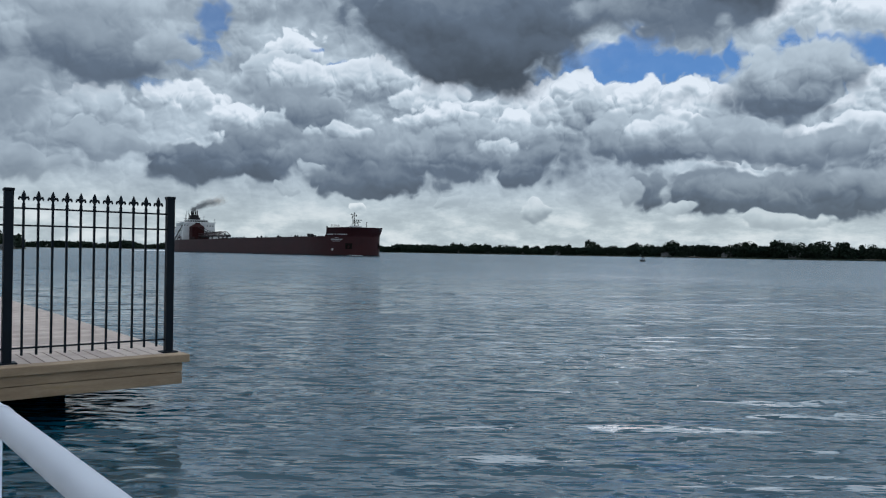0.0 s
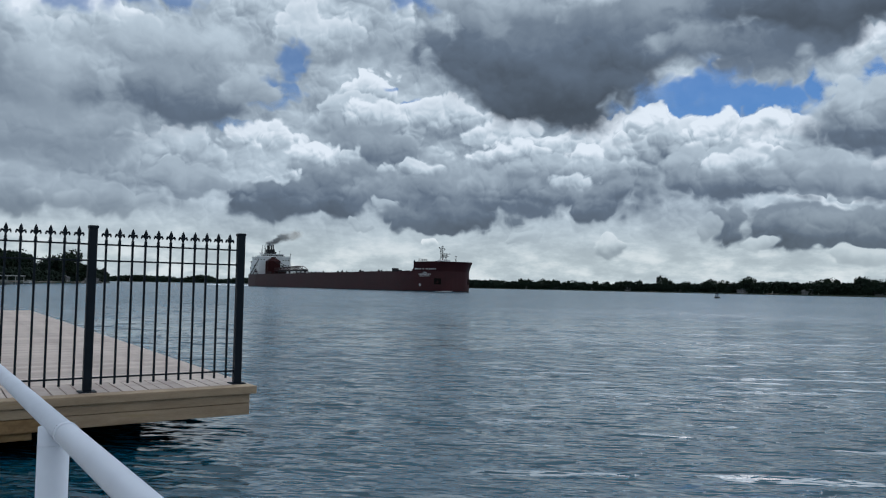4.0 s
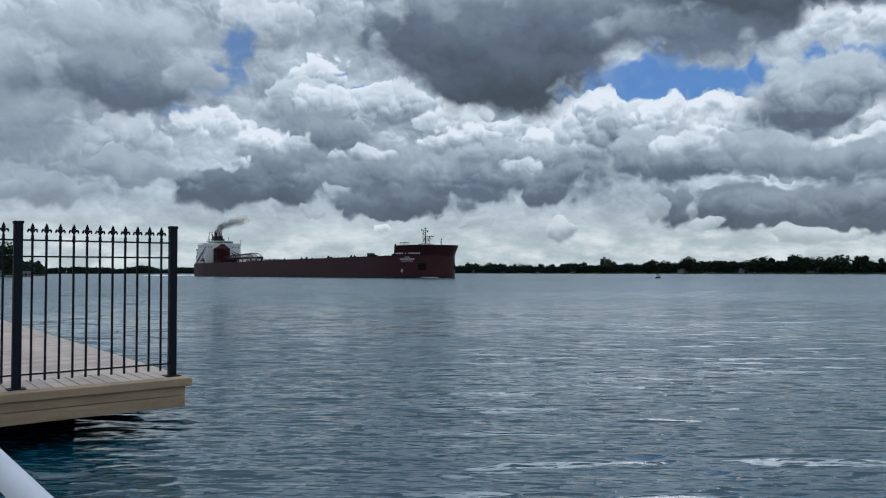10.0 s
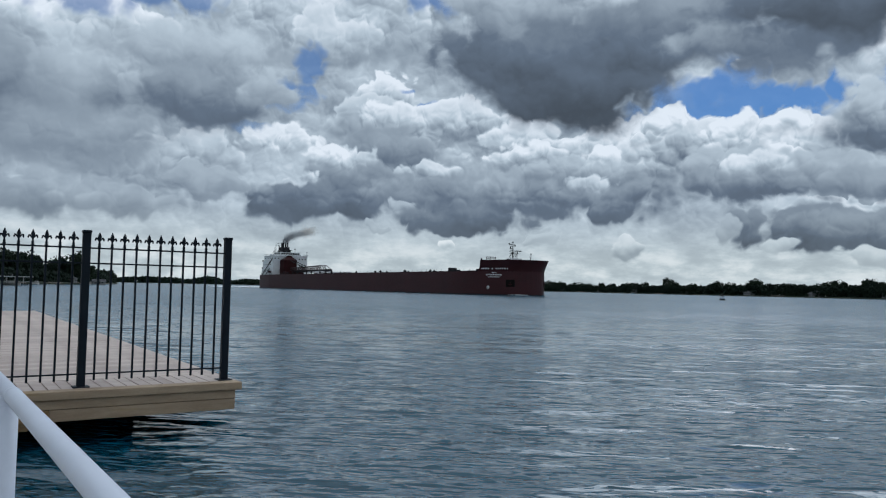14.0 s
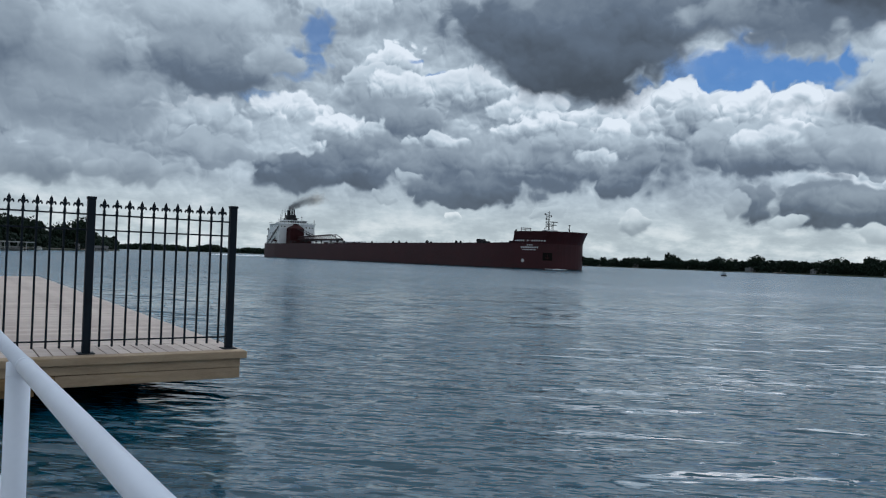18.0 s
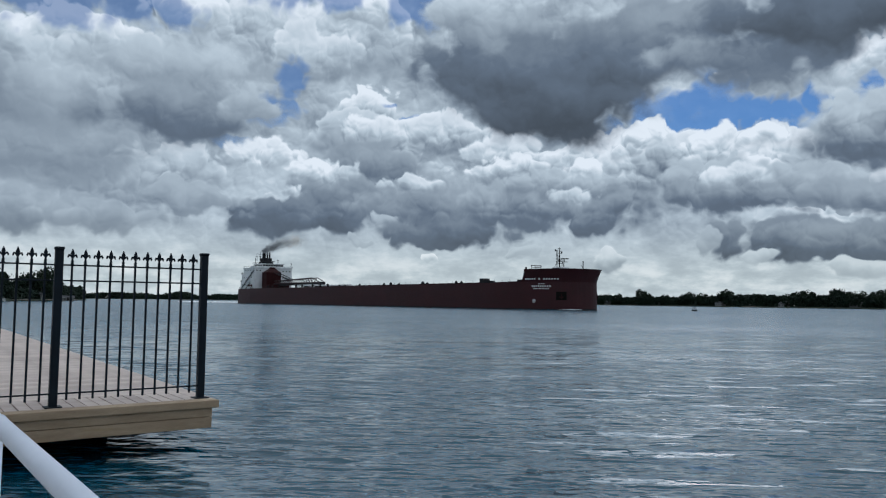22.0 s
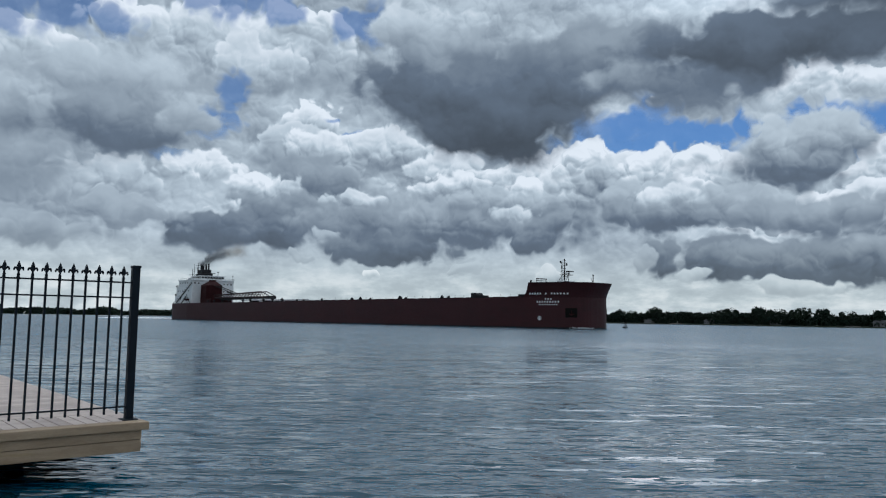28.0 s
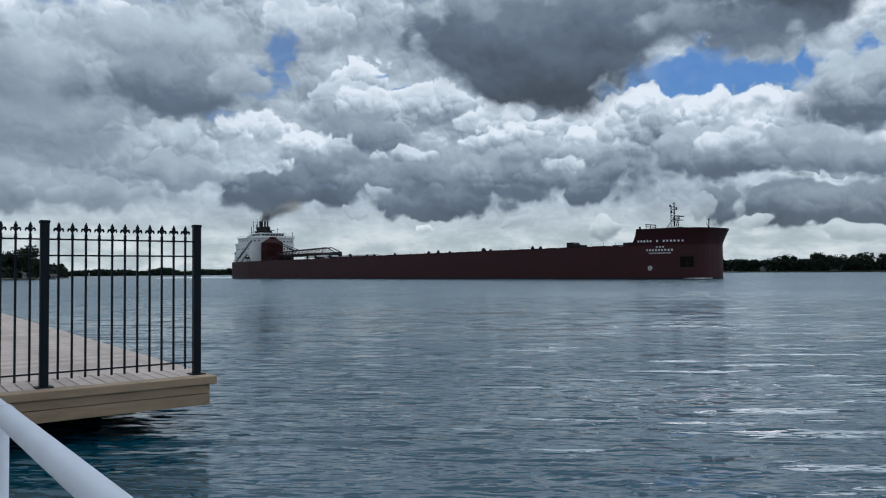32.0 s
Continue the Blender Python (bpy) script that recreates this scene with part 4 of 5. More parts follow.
def make_ship():
    ship = thing("freighter", "very long dark red lake freighter under way", "ship")
    hull = part("hull", hull_bm([-6.0, -0.5, 0.5, 2.5, 5.0, 7.5, DECK_Z], lambda z: 2.0 - 0.3 * z / 8), M_HULL, ship, "dark oxide red steel hull")
    part("forecastle", hull_bm([DECK_Z + 0.004, 10.2, 11.0, 12.0, 13.0, FOC_Z], lambda z: 285.4 + 3.3 * ((z - DECK_Z) / 4.6) ** 0.5), M_HULL, ship, "raised flared dark red forecastle")
    part("bulwark_step", boxes((281, -16.0, DECK_Z + 0.01, 286.5, -15.7, DECK_Z + 0.35)), M_HULL, ship)
    part("boot_stripe", hull_bm([-0.4, 0.35], lambda z: 1.9), M_SHIPDARK, hull, "black wet waterline band").scale = (1.0001, 1.002, 1)
    # bars in place of the lettering
    for x0, x1, z, h, n in ((288.2, 300.2, 10.6, 0.75, 14), (293.1, 295.5, 8.9, 0.42, 3), (290.5, 297.6, 8.05, 0.62, 9), (291.3, 297.0, 7.2, 0.36, 11)):
        step = (x1 - x0) / n
        for i in range(n):
            if n == 14 and i in (5, 7):
                continue
            on_side("letter_bar", x0 + (i + 0.5) * step, z, step * 0.55, h * 0.85, M_SHIPWHITE, ship)
    # thruster mark: a white ring with a cross
    p, a = side_point(291.6, 3.05, 0.03)
    bm = bmesh.new()
    for i in range(20):
        b0, b1 = i / 20 * 6.2832, (i + 1) / 20 * 6.2832
        rod(bm, (0.55 * math.cos(b0), 0, 0.55 * math.sin(b0)), (0.55 * math.cos(b1), 0, 0.55 * math.sin(b1)), 0.09, seg=6)
    rod(bm, (-0.5, 0, 0), (0.5, 0, 0), 0.09, seg=6)
    rod(bm, (0, 0, -0.5), (0, 0, 0.5), 0.09, seg=6)
    mark = part("thruster_mark", bm, M_SHIPWHITE, ship, "white ring with a cross")
    mark.matrix_basis = pose(p.x, p.y, p.z, 0, 0, a)
    for i in range(3):
        on_side("draft_mark", 302.9, 1.0 + i * 0.42, 0.16, 0.20, M_SHIPWHITE, ship)
    # anchor pockets on both bows: raised slabs, the recess's shade put into their colour
    for side in (-1, 1):
        p, a = side_point(300.4, 4.75, 0.0)
        pocket = part("anchor_pocket_shade", boxes((-1.8, -0.06, -1.5, 1.8, 0.3, 1.5), bevel=0.25), M_WOOD_AND_SHADE, ship, "raised near-black slab, its colour standing in for a shaded recess")
        pocket.matrix_basis = pose(p.x, p.y, p.z, 0, 0, a) if side < 0 else pose(p.x, -p.y, p.z, 0, 0, 180 - a)
        part("anchor", rods(((0, -0.2, -0.8), (0, -0.2, 0.7), 0.14), ((-0.7, -0.2, -0.3), (0, -0.2, -0.8), 0.16), ((0.7, -0.2, -0.3), (0, -0.2, -0.8), 0.16), seg=6), M_SHIPBROWN, pocket)
    # hatches, deck gear
    hatch = mesh("hatch_cover", boxes((-2.2, -10, DECK_Z, 2.2, 10, DECK_Z + 0.55), bevel=0.08), M_SHIPBROWN)
    for i in range(22):
        part("hatch_cover", hatch, M_SHIPBROWN, ship).location.x = 132 + i * 6.6
    stanchion = mesh("stanchion", rods(((0, -15.6, DECK_Z), (0, -15.6, DECK_Z + 1.05), 0.045), seg=5), M_SHIPDARK)
    for i in range(52):
        part("stanchion", stanchion, M_SHIPDARK, ship).location.x = 60 + i * 4.35
    for x, y, w, h in ((133, -13, 0.9, 1.1), (147, -13.5, 0.7, 1.0), (152, -13, 1.2, 0.9), (168, -13.5, 0.6, 1.2), (190, -13, 0.8, 1.2), (196, -13, 0.7, 1.4), (203, -13, 0.6, 0.9), (222, -13, 1.6, 1.4), (225.5, -13, 0.9, 0.9), (246, -13, 0.7, 1.3), (250, -13.4, 0.6, 1.1)):
        part("deck_fitting", boxes((x - w / 2, y - 0.5, DECK_Z, x + w / 2, y + 0.5, DECK_Z + h * 0.7), (x - w * 0.3, y - 0.3, DECK_Z + h * 0.7, x + w * 0.3, y + 0.3, DECK_Z + h), bevel=0.06), M_SHIPDARK, ship)
    winch = part("mooring_winch", boxes((262, -13, DECK_Z, 266.5, -10, DECK_Z + 1.0), bevel=0.1), M_SHIPDARK, ship)
    part("drum", rods(((263, -13.2, DECK_Z + 1.1), (263, -10.2, DECK_Z + 1.1), 0.8), seg=12), M_SHIPDARK, winch)
    part("control_box", boxes((260.3, -12.5, DECK_Z, 261.4, -11.2, DECK_Z + 1.9), bevel=0.06), M_SHIPDARK, ship)
    part("mooring_winch", boxes((282, -12.5, DECK_Z, 284.8, -10, DECK_Z + 1.1), bevel=0.1), M_SHIPDARK, ship)
    # accommodation block, in tiers that step forward
    D = DECK_Z
    house = part("deckhouse", boxes((4.5, -13.0, D, 29, 12.4, D + 4.6), (6.5, -13.0, D + 4.6, 29, 12.4, D + 9.4), (9, -12.8, D + 9.4, 29, 12.2, D + 13.2), bevel=0.15), M_SHIPWHITE, ship, "white accommodation block")
    part("deck_edge", boxes((8.6, -13.2, D + 13.2, 29.6, 12.6, D + 13.5)), M_SHIPWHITE, house)
    part("deck_edge", boxes((6.0, -13.3, D + 9.3, 9.2, 12.6, D + 9.55)), M_SHIPWHITE, house)
    win = mesh("porthole", boxes((-0.4, -0.05, -0.4, 0.4, 0.05, 0.4), bevel=0.12), M_GLASS_DARK)
    for z, y, xs in ((D + 11.8, -12.82, (12, 15, 18.5, 22)), (D + 7.2, -13.02, (9, 12, 16, 20, 24)), (D + 2.6, -13.02, (8, 13, 19))):
        for x in xs:
            part("porthole", win, M_GLASS_DARK, house).location = (x, y, z)
    for y in (6.2, 8.4, 10.6):
        for z in (D + 7.2, D + 11.4):
            w = part("porthole", win, M_GLASS_DARK, house)
            w.matrix_basis = pose(29.02, y, z, 0, 0, 90)
    for y in (-11.5, -9.2):
        w = part("porthole", win, M_GLASS_DARK, house)
        w.matrix_basis = pose(29.02, y, D + 11.6, 0, 0, 90)
    part("stairway", rods(((8, -13.4, D + 0.6), (29, -13.4, D + 11.6), 0.26), ((8, -13.4, D + 1.7), (29, -13.4, D + 12.7), 0.07), ((15, -13.4, D), (23, -13.4, D + 4.4), 0.2), ((15, -13.4, D + 1.0), (23, -13.4, D + 5.4), 0.07), seg=6), M_SHIPDARK, house, "dark outside stairway")
    part("boat_davit", rods(((24, -13.3, D), (24, -14.6, D + 3.4), 0.16), ((27, -13.3, D), (27, -14.6, D + 3.4), 0.16), ((24, -14.6, D + 3.4), (27, -14.6, D + 3.4), 0.1), seg=6), M_SHIPDARK, house)
    part("lifeboat", boxes((23.4, -15.1, D + 1.5, 27.6, -13.6, D + 2.6), bevel=0.4), M_SHIPBROWN, house)
    bridge = part("wheelhouse", boxes((12, -8.0, D + 13.5, 28, 7.8, D + 14.2), (13, -7.2, D + 14.2, 27.4, 7.0, D + 15.9), (12.4, -8.0, D + 15.9, 28.0, 7.8, D + 16.2), bevel=0.1), M_SHIPWHITE, ship, "white pilothouse with a flat roof")
    for i in range(8):
        part("bridge_window", boxes((27.4, -6.8 + i * 1.72, D + 14.6, 27.46, -5.4 + i * 1.72, D + 15.6)), M_GLASS_DARK, bridge)
    for i in range(6):
        part("bridge_window", boxes((14 + i * 2.2, -7.26, D + 14.6, 15.7 + i * 2.2, -7.2, D + 15.6)), M_GLASS_DARK, bridge)
    part("bridge_wing", boxes((23, -13.4, D + 13.5, 27, -8.0, D + 14.4), bevel=0.08), M_SHIPWHITE, bridge)
    part("bridge_wing", boxes((23, 7.8, D + 13.5, 27, 13.2, D + 14.4), bevel=0.08), M_SHIPWHITE, bridge)
    part("wing_lamp", rods(((26, 13.0, D + 14.4), (26, 13.0, D + 16.4), 0.12), ((26, 13.0, D + 16.2), (26, 13.0, D + 16.9), 0.3), seg=6), M_SHIPDARK, bridge)
    part("funnel_casing", boxes((13.0, -4.4, D + 16.2, 20.5, 3.0, D + 17.9), (13.6, -3.4, D + 17.9, 20.0, 2.2, D + 20.2), bevel=0.35), M_SHIPDARK, ship, "black funnel casing")
    for x, y, top, r in ((17, -2.6, 23.4, 0.75), (16.4, -1.2, 24.4, 0.55), (17, 0.2, 23.7, 0.65), (17.6, 1.5, 24.0, 0.55), (14.6, -3.8, 21.4, 0.35)):
        part("exhaust_pipe", rods(((x, y, D + 18.2), (x - 0.3, y, D + top), r, r * 0.85), seg=12), M_SHIPDARK, ship)
    for z, y, x0, x1 in ((D + 13.5, -13.1, 9.0, 29.4), (D + 16.2, -7.9, 12.6, 27.8), (D + 9.55, -13.2, 6.2, 9.2), (D + 4.6, -13.0, 4.6, 6.6)):
        posts = [((x0 + (x1 - x0) * i / 9, y, z), (x0 + (x1 - x0) * i / 9, y, z + 1.0), 0.05) for i in range(10)]
        part("railing", rods(*posts, ((x0, y, z + 1.0), (x1, y, z + 1.0), 0.06), seg=5), M_SHIPDARK, house)
    part("railing", rods(*[((29.4, -12.6 + i * 2.78, D + 13.5), (29.4, -12.6 + i * 2.78, D + 14.5), 0.05) for i in range(10)], ((29.4, -12.6, D + 14.5), (29.4, 12.4, D + 14.5), 0.06), seg=5), M_SHIPDARK, house)
    part("signal_mast", rods(((20.5, -6.2, D + 16.2), (20.5, -6.2, D + 24.0), 0.16, 0.1), ((20.5, -7.6, D + 22.4), (20.5, -4.8, D + 22.4), 0.1), ((20.5, -7.0, D + 21.0), (20.5, -5.4, D + 21.0), 0.14), seg=6), M_SHIPDARK, ship)
    part("vent_pipe", rods(((13, -6.4, D + 16.2), (13, -6.4, D + 20.4), 0.18), seg=6), M_SHIPDARK, ship)
    part("antenna_mast", rods(((18, -7.4, D + 16.2), (18, -7.4, D + 23.2), 0.12), ((18, -8.2, D + 21), (18, -6.6, D + 21), 0.07), seg=6), M_SHIPDARK, ship)
    part("antenna_mast", rods(((22, 5.4, D + 16.2), (22, 5.4, D + 19.2), 0.12), ((22, 4.8, D + 18.8), (22, 6.0, D + 18.8), 0.16), seg=6), M_SHIPDARK, ship)
    part("radar", rods(((26, 0.0, D + 16.2), (26, 0.0, D + 17.6), 0.18), ((26, -1.8, D + 17.7), (26, 1.8, D + 17.7), 0.18), seg=6), M_SHIPDARK, bridge)
    part("stern_rail", rods(*[((2.5 + i * 1.6, -12.9 - i * 0.2, D), (2.5 + i * 1.6, -12.9 - i * 0.2, D + 1.1), 0.07) for i in range(6)], ((2.2, -12.9, D + 1.1), (12, -14.3, D + 1.1), 0.06), seg=5), M_SHIPDARK, ship)
    part("stern_winch", boxes((2.6, -11, D, 4.3, -6, D + 1.5), bevel=0.15), M_SHIPDARK, ship)
    # elevator housing with a hipped top, and the boom
    tower = part("elevator_housing", boxes((29.7, -8.2, D, 37.5, 1.4, D + 10.4), bevel=0.25), M_SHIPBROWN, ship, "brown elevator housing")
    bm = bmesh.new()
    lo = [bm.verts.new(v) for v in ((29.7, -8.2, D + 10.3), (37.5, -8.2, D + 10.3), (37.5, 1.4, D + 10.3), (29.7, 1.4, D + 10.3))]
    hi = [bm.verts.new(v) for v in ((32.2, -4.6, D + 12.8), (35.2, -4.6, D + 12.8), (35.2, -1.6, D + 12.8), (32.2, -1.6, D + 12.8))]
    for a in range(4):
        bm.faces.new((lo[a], lo[(a + 1) % 4], hi[(a + 1) % 4], hi[a]))
    bm.faces.new(hi)
    bm.faces.new(lo[::-1])
    part("hipped_top", bm, M_SHIPBROWN, tower)
    part("conveyor_head", boxes((32.0, -4.6, D + 12.6, 35.4, -1.6, D + 13.6), bevel=0.3), M_SHIPBROWN, tower)
    part("access_door", boxes((37.44, -5.5, D + 0.2, 37.56, -4.0, D + 2.6)), M_SHIPDARK, tower)
    part("elevator_base", boxes((37.6, -9.0, D, 46, 3.5, D + 2.4), bevel=0.2), M_SHIPBROWN, ship)
    rows = []
    top = lambda x: D + 4.7 + 1.1 * (x - 38) / 56
    for y in (-3.6, -0.4):
        rows += [((38, y, D + 3.3), (102, y, D + 3.0), 0.3), ((38, y, top(38)), (94, y, top(94)), 0.24), ((94, y, top(94)), (102, y, D + 3.6), 0.24)]
        for i in range(15):
            a, b = 40 + 54 * i / 15, 40 + 54 * (i + 1) / 15
            mid = (a + b) / 2
            rows += [((a, y, D + 3.2), (mid, y, top(mid)), 0.15), ((mid, y, top(mid)), (b, y, D + 3.2), 0.15)]
    rows += [((x, -3.6, top(x)), (x, -0.4, top(x)), 0.12) for x in range(42, 94, 6)]
    boom = part("unloading_boom", rods(*rows, seg=6), M_SHIPGREY, ship, "lattice self-unloading boom")
    part("conveyor", boxes((38, -3.4, D + 1.9, 102, -0.6, D + 2.9), bevel=0.1), M_SHIPDARK, boom)
    part("boom_head", boxes((100, -3.8, D + 1.6, 104.0, -0.2, D + 3.5), bevel=0.3), M_SHIPDARK, boom)
    part("boom_stay", rods(((35, -3.4, D + 10.6), (62, -3.4, D + 5.2), 0.22), ((35, -0.6, D + 10.6), (62, -0.6, D + 5.2), 0.22), ((55, -3.6, D + 6.2), (64, -3.6, D + 5.0), 0.4), seg=6), M_SHIPDARK, boom)
    part("boom_rest", boxes((84, -4.2, D, 86, 0.2, D + 1.9)), M_SHIPBROWN, ship)
    part("boom_rest", boxes((98, -4.0, D, 99.4, 0, D + 1.9)), M_SHIPBROWN, ship)
    part("hatch_crane", boxes((84, -10, D + 0.9, 108, 10, D + 1.7), (86, -10.4, D, 87.2, -9.4, D + 0.9), (105, -10.4, D, 106.2, -9.4, D + 0.9), (86, 9.4, D, 87.2, 10.4, D + 0.9), (105, 9.4, D, 106.2, 10.4, D + 0.9), bevel=0.1), M_SHIPWHITE, ship, "white hatch crane")
    part("deck_walkway", boxes((108.5, -5, D + 0.9, 140, -3, D + 1.4), bevel=0.05), M_SHIPWHITE, ship, "white raised walkway")
    for x in (48, 56, 66, 74, 90, 98, 112, 121, 130):
        part("walkway_post", boxes((x, -12, D, x + 0.7, -11.6, D + 1.7), (x - 0.3, -12.3, D + 0.9, x + 1.0, -11.3, D + 1.4)), M_SHIPDARK, ship)
    # forecastle gear
    F = FOC_Z
    mast = part("foremast", rods(((291.2, -0.6, F), (291.2, -0.6, F + 8.1), 0.26, 0.13), seg=8), M_SHIPDARK, ship, "dark steel foremast")
    for z, w, side in ((7.6, 0.7, 0.6), (6.7, 2.1, 1.2), (6.0, 1.4, 1.3), (5.0, 1.6, 0.5), (4.2, 1.3, 0.6), (3.4, 0.6, 2.6), (2.4, 0.8, 2.2)):
        part("cross_arm", boxes((291.05, -0.6 - w, F + z - 0.07, 291.35, -0.6 + side, F + z + 0.07)), M_SHIPDARK, mast)
    part("radar", boxes((290.9, 0.4, F + 4.0, 291.6, 3.6, F + 4.3), (291.1, 1.6, F + 3.2, 291.3, 1.8, F + 4.0)), M_SHIPDARK, mast)
    part("signal_lamp", rods(((291.2, -2.5, F + 6.7), (291.2, -2.5, F + 7.3), 0.25), seg=8), M_SHIPDARK, mast)
    part("signal_lamp", rods(((291.2, -1.9, F + 5.0), (291.2, -1.9, F + 5.6), 0.22), seg=8), M_SHIPDARK, mast)
    part("signal_lamp", rods(((291.2, 0.5, F + 6.0), (291.2, 0.5, F + 6.6), 0.25), seg=8), M_SHIPDARK, mast)
    part("ladder", rods(*[((290.6, -1.0, F + 0.4 + i * 0.5), (290.6, -1.5, F + 0.4 + i * 0.5), 0.05) for i in range(14)], ((290.6, -1.0, F), (290.6, -1.0, F + 7.2), 0.05), ((290.6, -1.5, F), (290.6, -1.5, F + 7.2), 0.05), seg=5), M_SHIPDARK, mast)
    part("lookout_platform", boxes((290.2, -1.6, F + 2.9, 292.2, 2.6, F + 3.05), (290.2, -1.6, F + 3.8, 290.3, 2.6, F + 3.9), (290.2, 2.5, F + 3.0, 290.3, 2.6, F + 3.9), (290.2, 0.6, F + 3.0, 290.3, 0.7, F + 3.9)), M_SHIPDARK, mast)
    part("platform_leg", rods(((290.6, 2.2, F), (291.0, 1.8, F + 3.0), 0.09), ((290.6, 0.8, F), (291.0, 1.2, F + 3.0), 0.09), ((290.6, 2.2, F), (291.0, 1.2, F + 3.0), 0.07), seg=5), M_SHIPDARK, mast)
    part("mast_house", boxes((289.6, -2.6, F, 293, 2.6, F + 1.0), bevel=0.1), M_SHIPWHITE, ship)
    part("mast_brace", rods(((291.2, -0.6, F + 3.8), (289, -2.0, F), 0.09), ((291.2, -0.6, F + 3.8), (289.4, 1.6, F), 0.09), seg=5), M_SHIPDARK, mast)
    part("jackstaff", rods(((301.4, 0.8, F - 0.2), (301.4, 0.8, F + 2.7), 0.14), ((301.4, 0.4, F + 2.6), (301.4, 1.2, F + 2.6), 0.14), ((301.4, 0.8, F), (300.6, 0.8, F + 1.6), 0.08), seg=6), M_SHIPDARK, ship)
    part("bow_winch", rods(((290.8, -13.4, F), (290.8, -13.4, F + 1.2), 0.1), ((290.8, -9.0, F), (290.8, -9.0, F + 1.2), 0.1), ((290.8, -13.6, F + 1.2), (290.8, -8.8, F + 1.2), 0.14), ((290.8, -13.4, F + 0.6), (290.8, -9.0, F + 0.6), 0.1), ((290.8, -11.4, F), (290.8, -11.4, F + 1.2), 0.1), seg=6), M_SHIPGREY, ship)
    part("bollard", rods(((290.2, -15.4, F - 0.1), (290.2, -15.4, F + 0.6), 0.3), seg=8), M_SHIPDARK, ship)
    part("bollard", rods(((289.6, -6.2, F - 0.1), (289.6, -6.2, F + 0.5), 0.35), seg=8), M_SHIPWHITE, ship)
    part("bulwark_rail", boxes((297, -8.0, F, 298.5, -7.4, F + 0.35), bevel=0.05), M_SHIPDARK, ship)
    return ship


ship = make_ship()


# ---- foam along the ship, smoke ----
def foam_strip(name, rows, label, seed, rise=0.25):
    """A thin uneven sheet of foam over the water: rows of x, y from, y to."""
    rng = random.Random(seed)
    bm = bmesh.new()
    prev = None
    for x, y0, y1 in rows:
        ys = [y0 + (y1 - y0) * k / 4 for k in range(5)]
        cur = [bm.verts.new((x, y, 0.10 + rng.uniform(rise * 0.3, rise) * (1 if 0 < k < 4 else 0.1))) for k, y in enumerate(ys)]
        if prev:
            for a, b, c, d in zip(prev, cur, cur[1:], prev[1:]):
                bm.faces.new((a, b, c, d))
        prev = cur
    return tagged(new(name, mesh(name, bm, M_FOAM, True)), label, "foam")


stern_wake = foam_strip("wake_foam", [(1.5 - i * 4, -12 - i * 0.5 + 1.2 * math.sin(i * 1.7), 12 + i * 0.5 + 1.2 * math.sin(i * 2.3)) for i in range(26)], "white churned wake behind the ship's stern", 4, 0.9)
bow_wave = foam_strip("bow_wave", [(304.4 - i * 0.35, -half_width(min(304.4 - i * 0.35, 303.2), 0.2) - 0.5 - 0.2 * math.sin(i * 2.1), -half_width(min(304.4 - i * 0.35, 303.2), 0.2) + 0.2) for i in range(13)], "thin white bow wave along the hull", 5)


M_SMOKE_BROWN = surface("thin_brown_smoke", (0.66, 0.60, 0.53), (0.76, 0.70, 0.63), 1.0, 0, 0.2, 2.0)
M_SMOKE = surface("funnel_smoke", (0.34, 0.35, 0.37), (0.48, 0.49, 0.50), 1.0, 0, 0.2, 2.0)


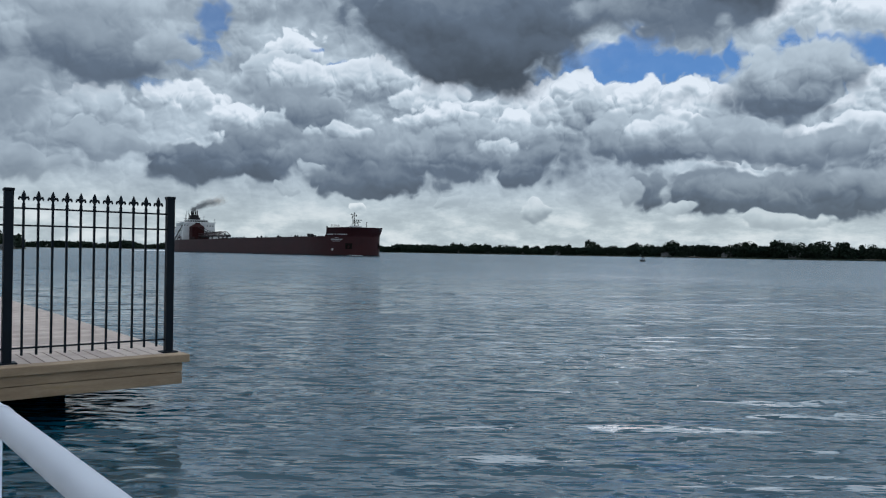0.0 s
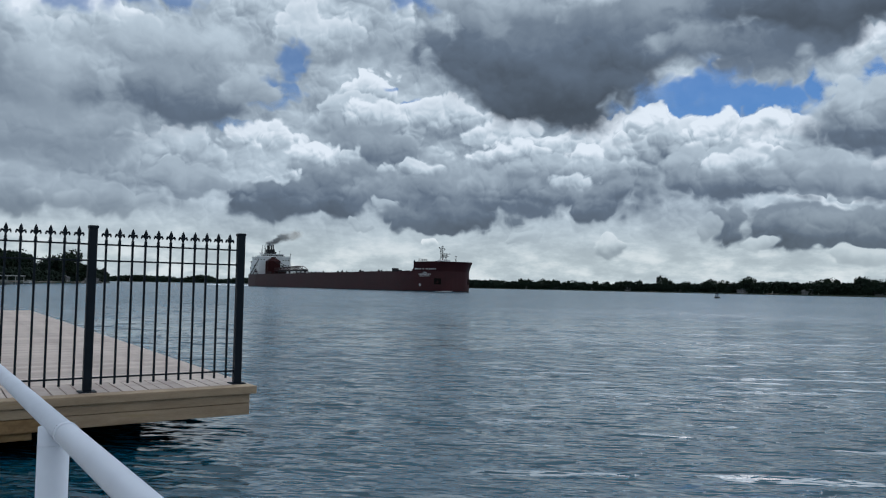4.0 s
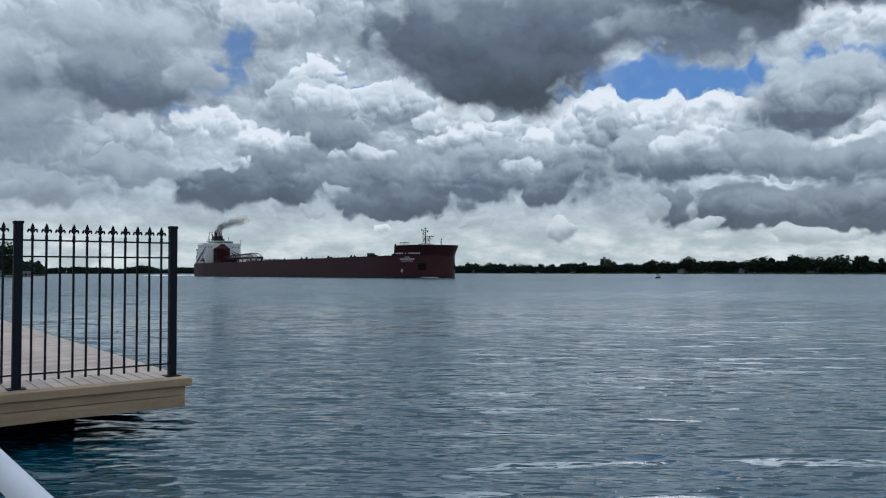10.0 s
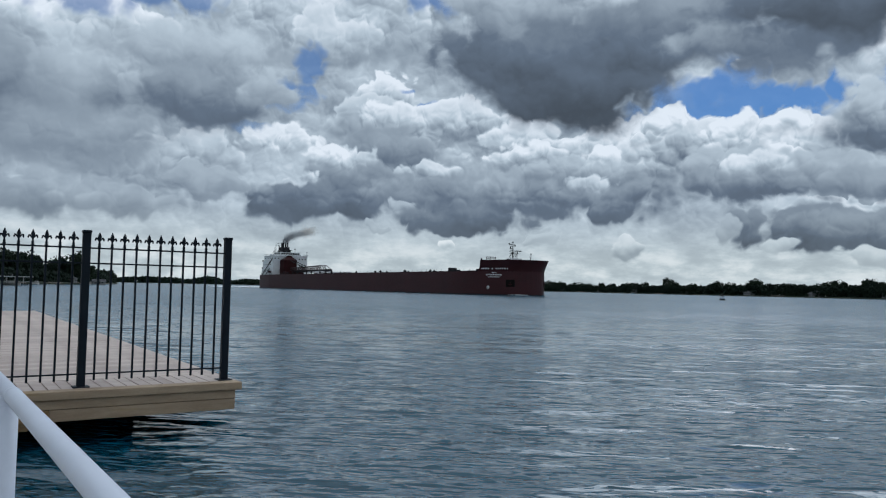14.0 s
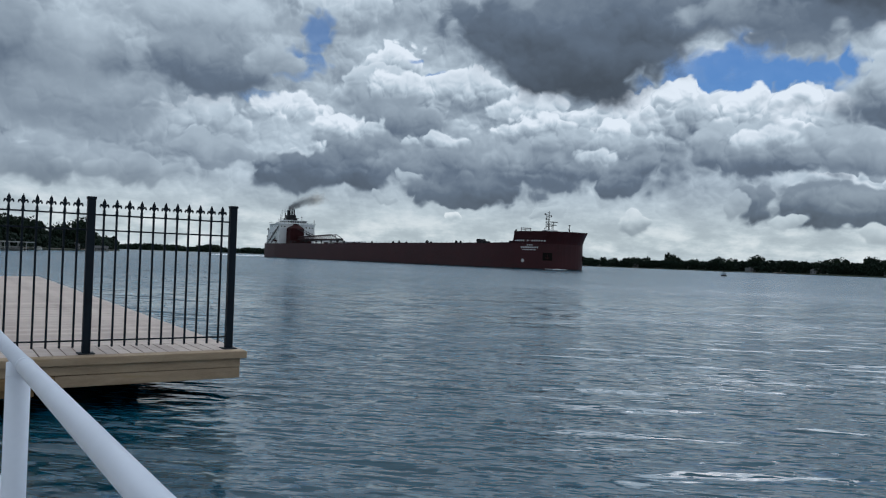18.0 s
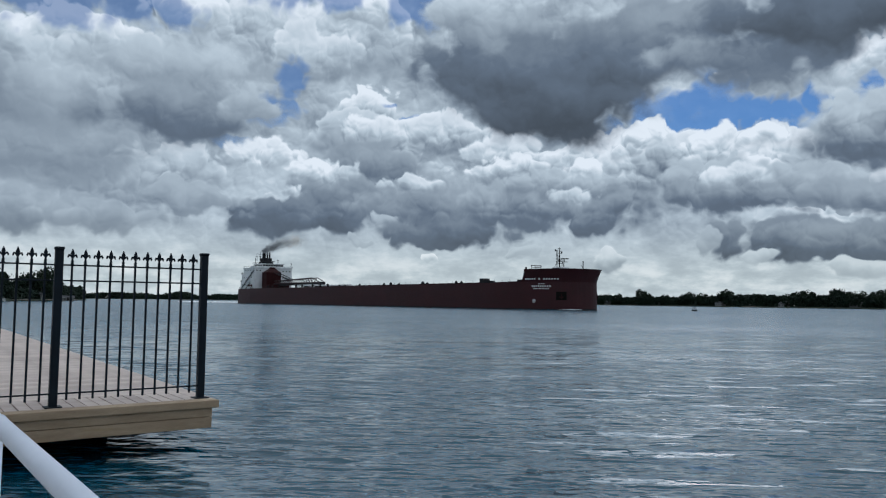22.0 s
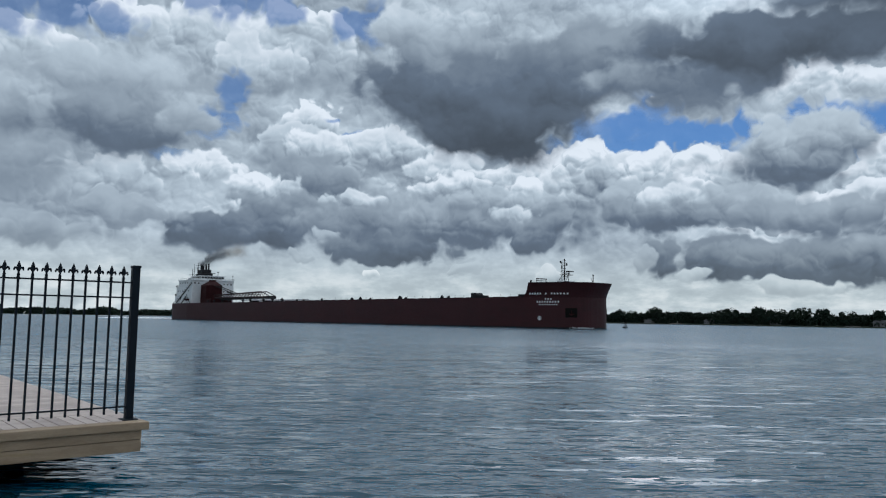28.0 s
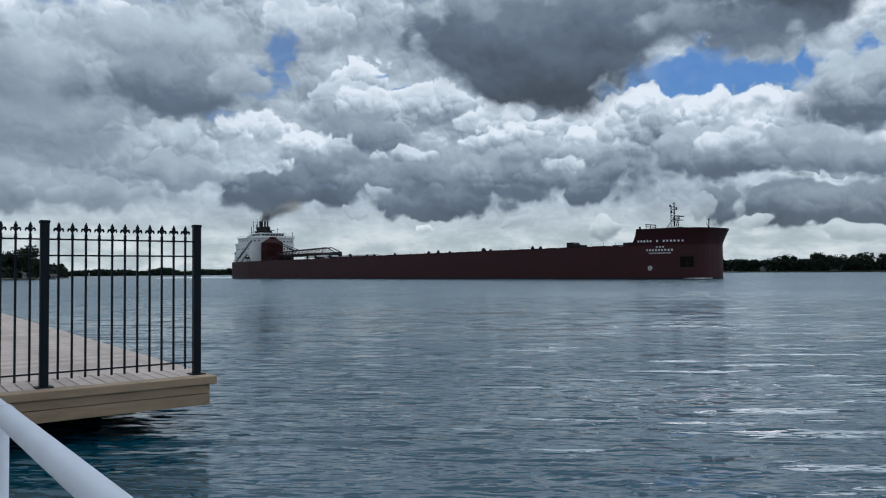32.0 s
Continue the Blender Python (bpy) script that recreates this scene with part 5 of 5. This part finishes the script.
def make_smoke():
    """Puffs of loose soot flakes, dense at the funnel and thinning downwind."""
    smoke = thing("smoke", "thin grey-brown smoke drifting from the funnel", "smoke")
    rng = random.Random(9)
    puffs = []
    for i in range(16):
        s = (i / 15) ** 1.1
        r = 1.6 + 2.6 * s
        verts, faces = [], []
        for k in range(int(3600 - 1500 * s)):
            c = Vector((rng.gauss(0, r), rng.gauss(0, r), rng.gauss(0, r * 0.75))) * 0.62
            e = Euler((rng.uniform(0, 3.1), rng.uniform(0, 3.1), rng.uniform(0, 3.1))).to_matrix()
            h = rng.uniform(0.03, 0.065)
            k0 = len(verts)
            verts += [tuple(c + e @ Vector(q)) for q in ((-h, -h, 0), (h, -h, 0.3 * h), (h, h, 0), (-h, h, 0.3 * h))]
            faces.append((k0, k0 + 1, k0 + 2, k0 + 3))
        me = bpy.data.meshes.new("puff")
        me.from_pydata(verts, [], faces)
        me.materials.append(M_SMOKE_BROWN if s > 0.65 else M_SMOKE)
        p = part("puff", me, M_SMOKE, smoke)
        base = Vector((17 + 2 * s + rng.uniform(-1, 1) * s, -1 + 21 * s ** 1.1 + rng.uniform(-1, 1) * 2 * s, 33.8 + 9.5 * s ** 0.8 + rng.uniform(-1, 1) * 1.8 * s))
        puffs.append((p, base, rng.uniform(0, 360), rng.uniform(-40, 40)))
    return smoke, puffs


smoke, puffs = make_smoke()


# ---- the channel buoy ----
def make_buoy(x, y):
    buoy = thing("channel_buoy", "small dark channel buoy floating in the river", "buoy", at=pose(x, y, 0))
    part("float", rods(((0, 0, -0.4), (0, 0, 0.45), 0.95, 0.8), seg=14), M_SHIPDARK, buoy)
    part("tower", rods(((0.6, 0, 0.4), (0.12, 0, 1.7), 0.06), ((-0.6, 0, 0.4), (-0.12, 0, 1.7), 0.06), ((0, 0.6, 0.4), (0, 0.12, 1.7), 0.06), ((0, -0.6, 0.4), (0, -0.12, 1.7), 0.06), seg=6), M_SHIPDARK, buoy)
    part("lantern", rods(((0, 0, 1.65), (0, 0, 2.0), 0.16, 0.1), seg=8), M_SHIPDARK, buoy)
    return buoy


make_buoy(59.0, 236.0)
pier_planks()


def motions():
    for ob in (ship, smoke, stern_wake, bow_wave):
        ob.scale = (SHIP_SCALE, SHIP_SCALE, SHIP_SCALE)
        walk(ob, [(t, pose(x, y, 0, 0, 0, a)) for t, x, y, a in SHIP_ROWS])
    for p, b, turn, spin in puffs:
        walk(p, [(t, pose(b.x + 0.6 * math.sin(t * 0.5 + turn), b.y + 1.2 * math.sin(t * 0.3 + turn), b.z + 0.7 * math.sin(t * 0.4 + turn * 2), 0, 0, turn + spin * t / 8)) for t in (0, 4, 8, 12, 16, 20, 24, 28, 32)])
    walk(water, [(0, pose(0, 0, 0)), (32, pose(5.5, -2.5, 0))])
    for ob in (clouds, mid_clouds, low_clouds):
        walk(ob, [(0, pose(0, 0, 0, 0, 0, 0.4)), (20, pose(0, 0, 0, 0, 0, -1.2)), (32, pose(0, 0, 0, 0, 0, -2.2))])


motions()
